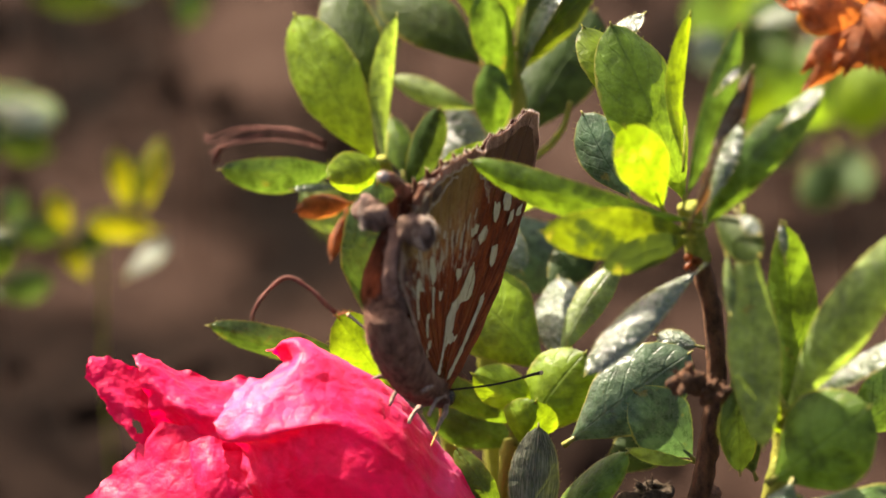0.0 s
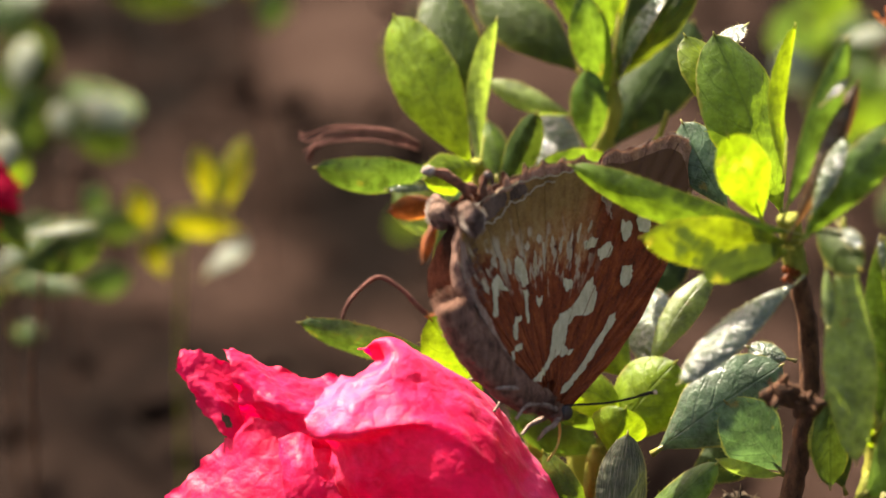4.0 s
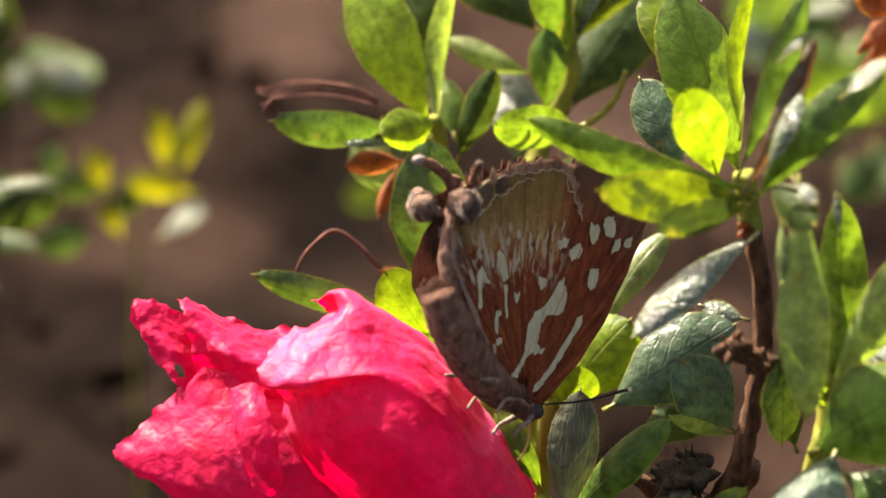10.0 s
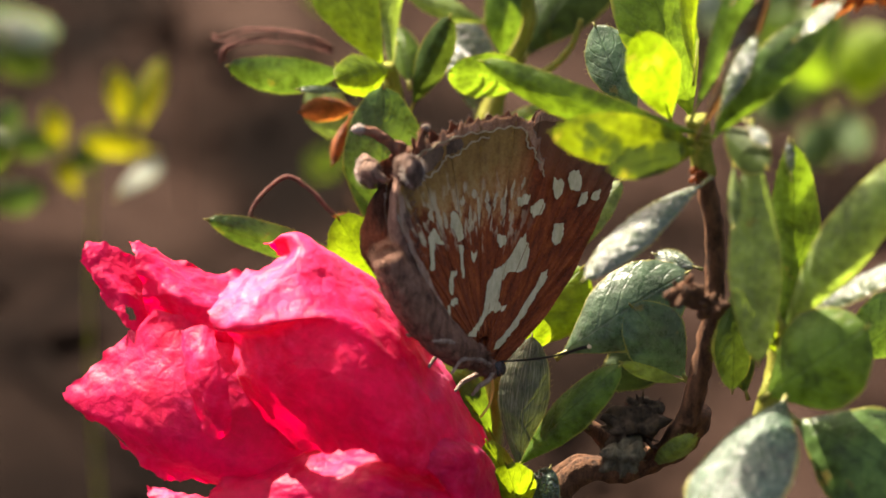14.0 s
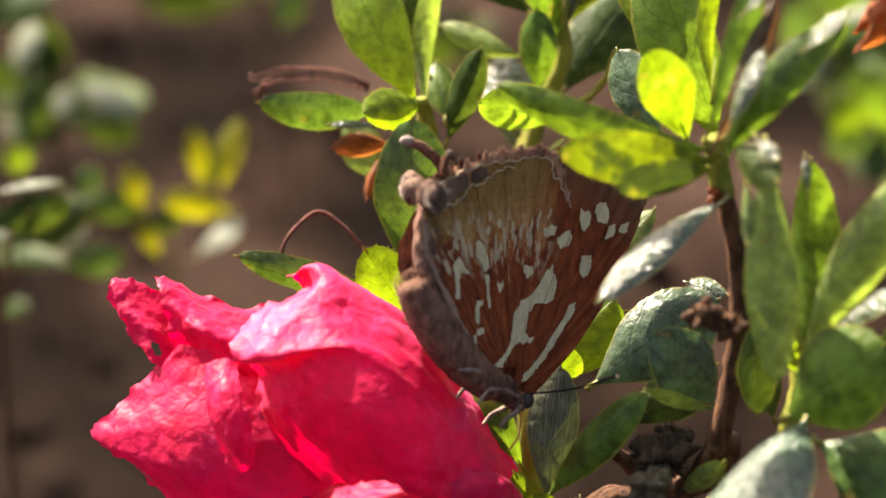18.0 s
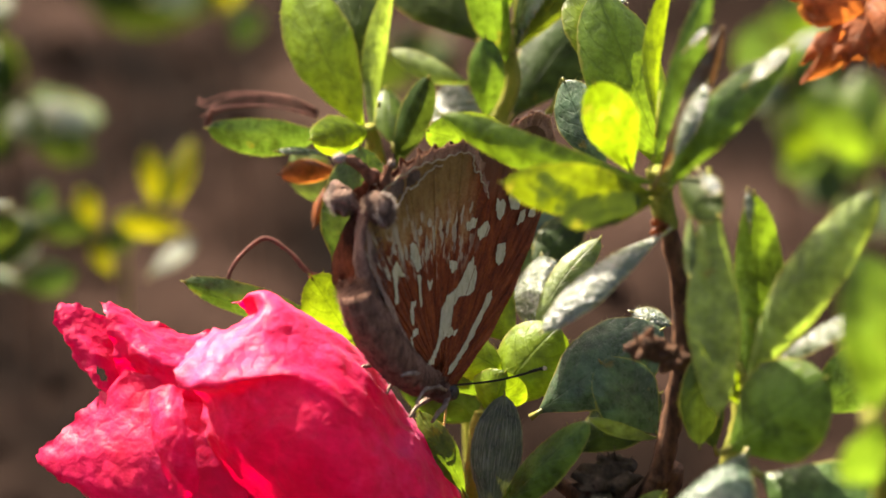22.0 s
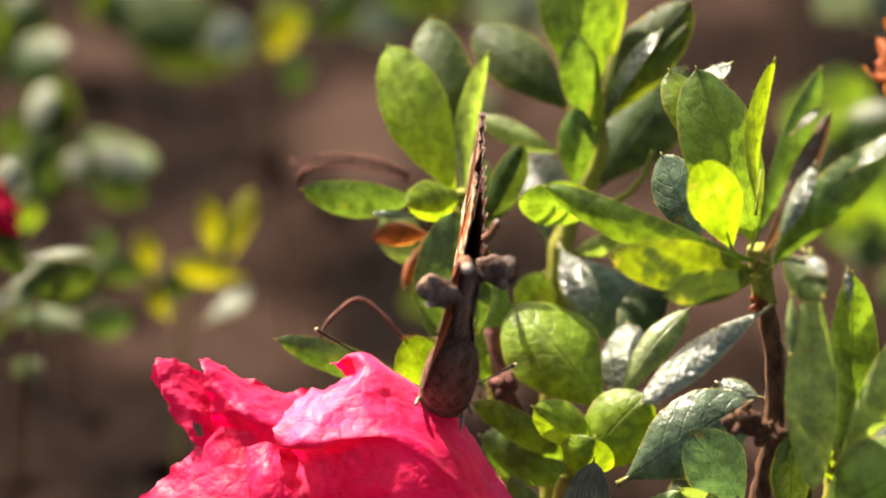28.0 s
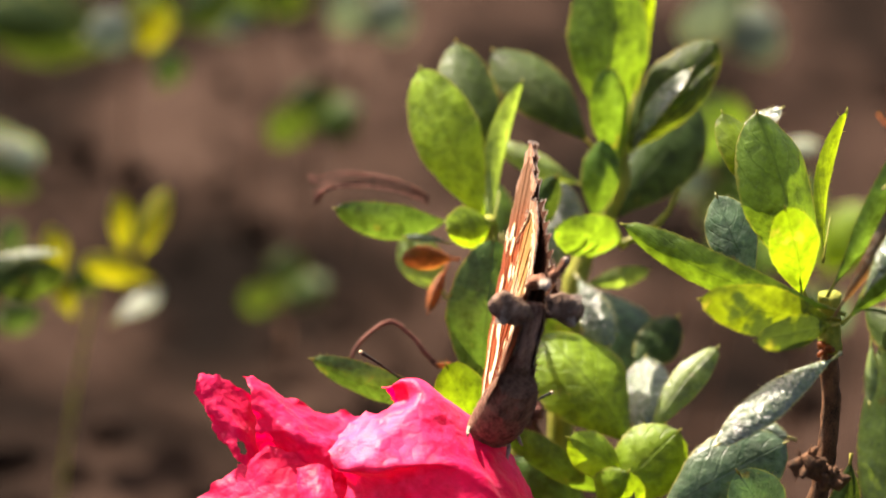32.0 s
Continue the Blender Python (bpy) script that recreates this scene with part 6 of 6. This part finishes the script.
    part("abdomen", bm, "fur", bug, "plump furry brown abdomen")
    # pale fur combed up over the abdomen, between the folded inner margins of the hindwings
    bm = bmesh.new()
    tube(bm, glide([(-10.4, 0, 11.0), (-11.4, 0, 14.0), (-12.0, 0, 17.0), (-11.8, 0, 20.0)], 6), 1.5, 0.9, 12, 0.4)
    for k in range(9):
        z = 11 + 1.0 * k
        hairs(bm, (-10.5 - 0.17 * (z - 11), 0, z), ((1.3 - 0.06 * k, 0, 0), (0, 2.1 - 0.1 * k, 0), (0, 0, 0.9)), 130, 0.7, 20 + k, 0.05, (0, 0, 0.8))
    part("wing_fold", bm, "fold_fur", bug, "pinkish-grey furry folded wing margins")
    bm = bmesh.new()
    blob(bm, (0.9, 0, -0.5), ((1.3, 0, 0), (0, 1.3, 0), (0, 0, 1.1)), 14, 10, 0.1)
    hairs(bm, (0.9, 0, -0.5), ((1.3, 0, 0), (0, 1.3, 0), (0, 0, 1.1)), 160, 0.4, 31, 0.05)
    head = part("head", bm, "fur", bug)
    for s in (-1, 1):
        bm = bmesh.new()
        blob(bm, (1.5, 0.95 * s, -0.4), ((0.85, 0, 0), (0, 0.5, 0), (0, 0, 0.85)), 14, 10)
        part("eye", bm, "eye_skin", head, "shiny black eye")
        end = Vector((8.1, -8.0, 2.9)) if s < 0 else Vector((4.4, 14.6, 4.8))
        root = Vector((1.7, 0.5 * s, 0.3))
        mid = root.lerp(end, 0.5) + Vector((0.2, 0, -0.35))
        bm = bmesh.new()
        tube(bm, glide([root, mid, end], 8), 0.11, 0.13, 6)
        tube(bm, glide([root.lerp(end, 0.82) + Vector((0.07, 0, -0.1)), root.lerp(end, 0.93), end], 4), 0.14, 0.23, 7)
        antenna = part("antenna", bm, "antenna_skin", head, "thin black clubbed antenna")
        bm = bmesh.new()
        blob(bm, end, ((0.28, 0, 0), (0, 0.25, 0), (0, 0, 0.25)), 8, 6)
        part("antenna_tip", bm, "tan_scales", antenna, "pale tip")
        for line in (
            [(-1.6, 0.9, 1.2), (-3.8, 2.0, 2.0), (-6.2, 2.7, 2.6), (-8.4, 3.0, 2.6)],
            [(0.2, 0.9, 0.0), (-2.0, 1.9, 0.7), (-4.2, 2.4, 0.6), (-5.4, 2.4, -0.8)],
            [(0.9, 0.8, -0.8), (-0.2, 1.5, -1.6), (-1.3, 1.7, -2.2), (-2.2, 1.7, -3.2)],
        ):
            bm = bmesh.new()
            tube(bm, glide([(x, y * s, z) for x, y, z in line], 5), 0.36, 0.17, 8, 0.5)
            part("leg", bm, "leg_skin", bug)
    bm = bmesh.new()
    tube(bm, glide([(1.2, 0, -1.3), (1.5, 0, -2.8), (1.2, 0, -4.4), (0.2, 0, -5.8)], 6), 0.17, 0.12, 6)
    part("tongue", bm, "tongue_skin", head, "orange-yellow tongue")
    return bug, hw


butterfly, far_hindwing = build_butterfly()


def motions():
    rows = [
        (0, 3.49, -19.41, 136.21, -0.9, 18.4, 56.0),
        (0.5, 3.32, -19.34, 136.24, -5.7, 21.3, 61.5),
        (1, 3.36, -19.90, 135.87, -6.0, 23.6, 58.9),
        (1.5, 3.46, -20.00, 135.84, -6.3, 24.7, 57.5),
        (2, 3.51, -19.96, 135.86, -7.2, 25.6, 58.1),
        (2.5, 3.84, -19.84, 135.82, -7.1, 24.2, 58.2),
        (3, 4.31, -19.62, 135.81, -9.3, 23.6, 55.8),
        (3.5, 5.19, -19.79, 135.60, -14.1, 20.8, 39.4),
        (5.5, 6.51, -20.71, 134.77, -23.5, -0.1, 8.5),
        (6, 6.82, -20.56, 134.24, -16.5, 2.8, 16.1),
        (6.5, 7.25, -20.52, 133.70, -12.8, 3.9, 26.2),
        (7, 7.07, -21.15, 132.76, -15.2, 16.4, 32.5),
        (7.5, 7.24, -21.23, 132.53, -20.0, 18.3, 30.9),
        (8, 7.37, -21.62, 132.09, -20.8, 21.5, 31.7),
        (8.5, 7.50, -21.65, 131.91, -22.0, 22.6, 31.8),
        (9, 7.56, -21.46, 131.80, -22.0, 23.2, 31.5),
        (9.5, 7.56, -21.59, 131.42, -22.7, 24.1, 30.9),
        (10, 7.81, -21.79, 130.86, -21.5, 22.4, 32.4),
        (10.5, 8.09, -21.54, 130.55, -20.1, 18.6, 33.8),
        (11, 8.38, -21.57, 130.12, -18.7, 19.3, 33.9),
        (11.5, 8.51, -21.66, 129.78, -21.4, 21.5, 31.3),
        (12, 8.77, -21.73, 129.46, -23.1, 21.9, 27.9),
        (12.5, 8.88, -21.68, 129.18, -23.5, 22.3, 26.5),
        (13, 8.97, -21.27, 129.05, -21.4, 17.6, 27.5),
        (13.5, 9.01, -20.99, 128.91, -20.4, 15.8, 27.3),
        (15.5, 9.02, -20.68, 128.18, -22.7, 17.8, 25.6),
        (16, 9.10, -20.54, 128.07, -23.2, 18.1, 26.0),
        (16.5, 9.25, -20.41, 127.97, -23.1, 17.7, 26.2),
        (17, 9.15, -20.16, 127.95, -22.6, 17.9, 26.6),
        (17.5, 9.19, -19.91, 127.88, -22.1, 17.9, 27.6),
        (18, 9.22, -19.78, 127.77, -21.9, 18.0, 27.9),
        (18.5, 9.23, -19.96, 127.61, -23.0, 19.0, 27.6),
        (19, 9.20, -19.95, 127.53, -21.9, 19.2, 28.5),
        (19.5, 9.13, -19.74, 127.64, -21.3, 18.8, 27.9),
        (20, 9.22, -19.54, 127.73, -21.9, 18.5, 27.2),
        (20.5, 9.20, -19.44, 127.67, -20.8, 18.5, 28.3),
        (21, 9.05, -19.47, 127.50, -18.8, 18.4, 29.4),
        (21.5, 8.49, -18.27, 128.28, -17.6, 18.1, 33.5),
        (22, 7.29, -15.80, 129.91, -11.3, 16.7, 43.9),
        (22.5, 5.16, -14.18, 130.82, 0.7, 12.5, 60.4),
        (23, 3.13, -11.92, 132.46, 6.6, 4.5, 69.8),
        (23.5, -0.69, -11.73, 132.46, 12.2, 8.5, 84.3),
        (24, -2.35, -10.80, 132.85, 14.0, 6.8, 93.3),
        (24.5, -2.80, -10.07, 132.98, 12.0, 6.8, 92.2),
        (25, -2.92, -9.82, 132.98, 12.3, 7.5, 91.5),
        (25.5, -2.96, -9.83, 133.12, 12.7, 7.2, 92.3),
        (27.5, -2.64, -11.87, 133.67, 8.3, 9.1, 91.2),
        (28, -2.55, -12.16, 133.88, 8.4, 8.4, 91.2),
        (28.5, -2.62, -12.34, 133.99, 8.3, 8.2, 91.2),
        (29, -2.72, -12.47, 134.07, 8.2, 8.0, 91.1),
        (29.5, -2.80, -12.50, 134.09, 8.3, 7.9, 90.8),
        (30, -2.76, -12.54, 134.14, 8.0, 7.7, 91.0),
        (30.5, -2.76, -12.54, 134.18, 7.9, 7.5, 90.6),
        (31, -2.85, -12.58, 134.20, 7.7, 7.4, 90.2),
        (31.5, -2.86, -12.67, 134.21, 7.3, 7.4, 89.9),
        (32, -2.90, -12.70, 134.24, 7.2, 7.0, 89.9),
    ]
    walk(butterfly, [(t, pose(x * MM, y * MM, z * MM, rx, ry, rz)) for t, x, y, z, rx, ry, rz in rows])
    # the far hindwing slides to and fro against the other
    slides = [(0, 4.4), (1, 3.7), (2, 6.2), (3, 2.8), (3.5, 2.0), (5.5, 0.7), (6, 0.4), (7, 0.2), (8, 0.2), (9, 0.4), (10, 0.8), (11, -0.4), (12, -2.0), (13, -2.1), (13.5, -1.4), (15.5, 0.3), (16, 0.8), (17, 2.3), (18, 5.8), (19, 2.6), (20, 1.5), (21, 1.6), (22, 3.1), (22.5, 4.7), (23, 7.2), (23.5, 2.1), (24, -1.8), (24.5, -6.9), (25, -8.2), (25.5, -9.0), (27.5, -7.3), (28, -6.5), (29, -5.2), (30, -4.8), (31, -3.2), (32, -1.0)]
    walk(far_hindwing, [(t, pose(0, 0, 0, 0, turn, 0)) for t, turn in slides])


motions()
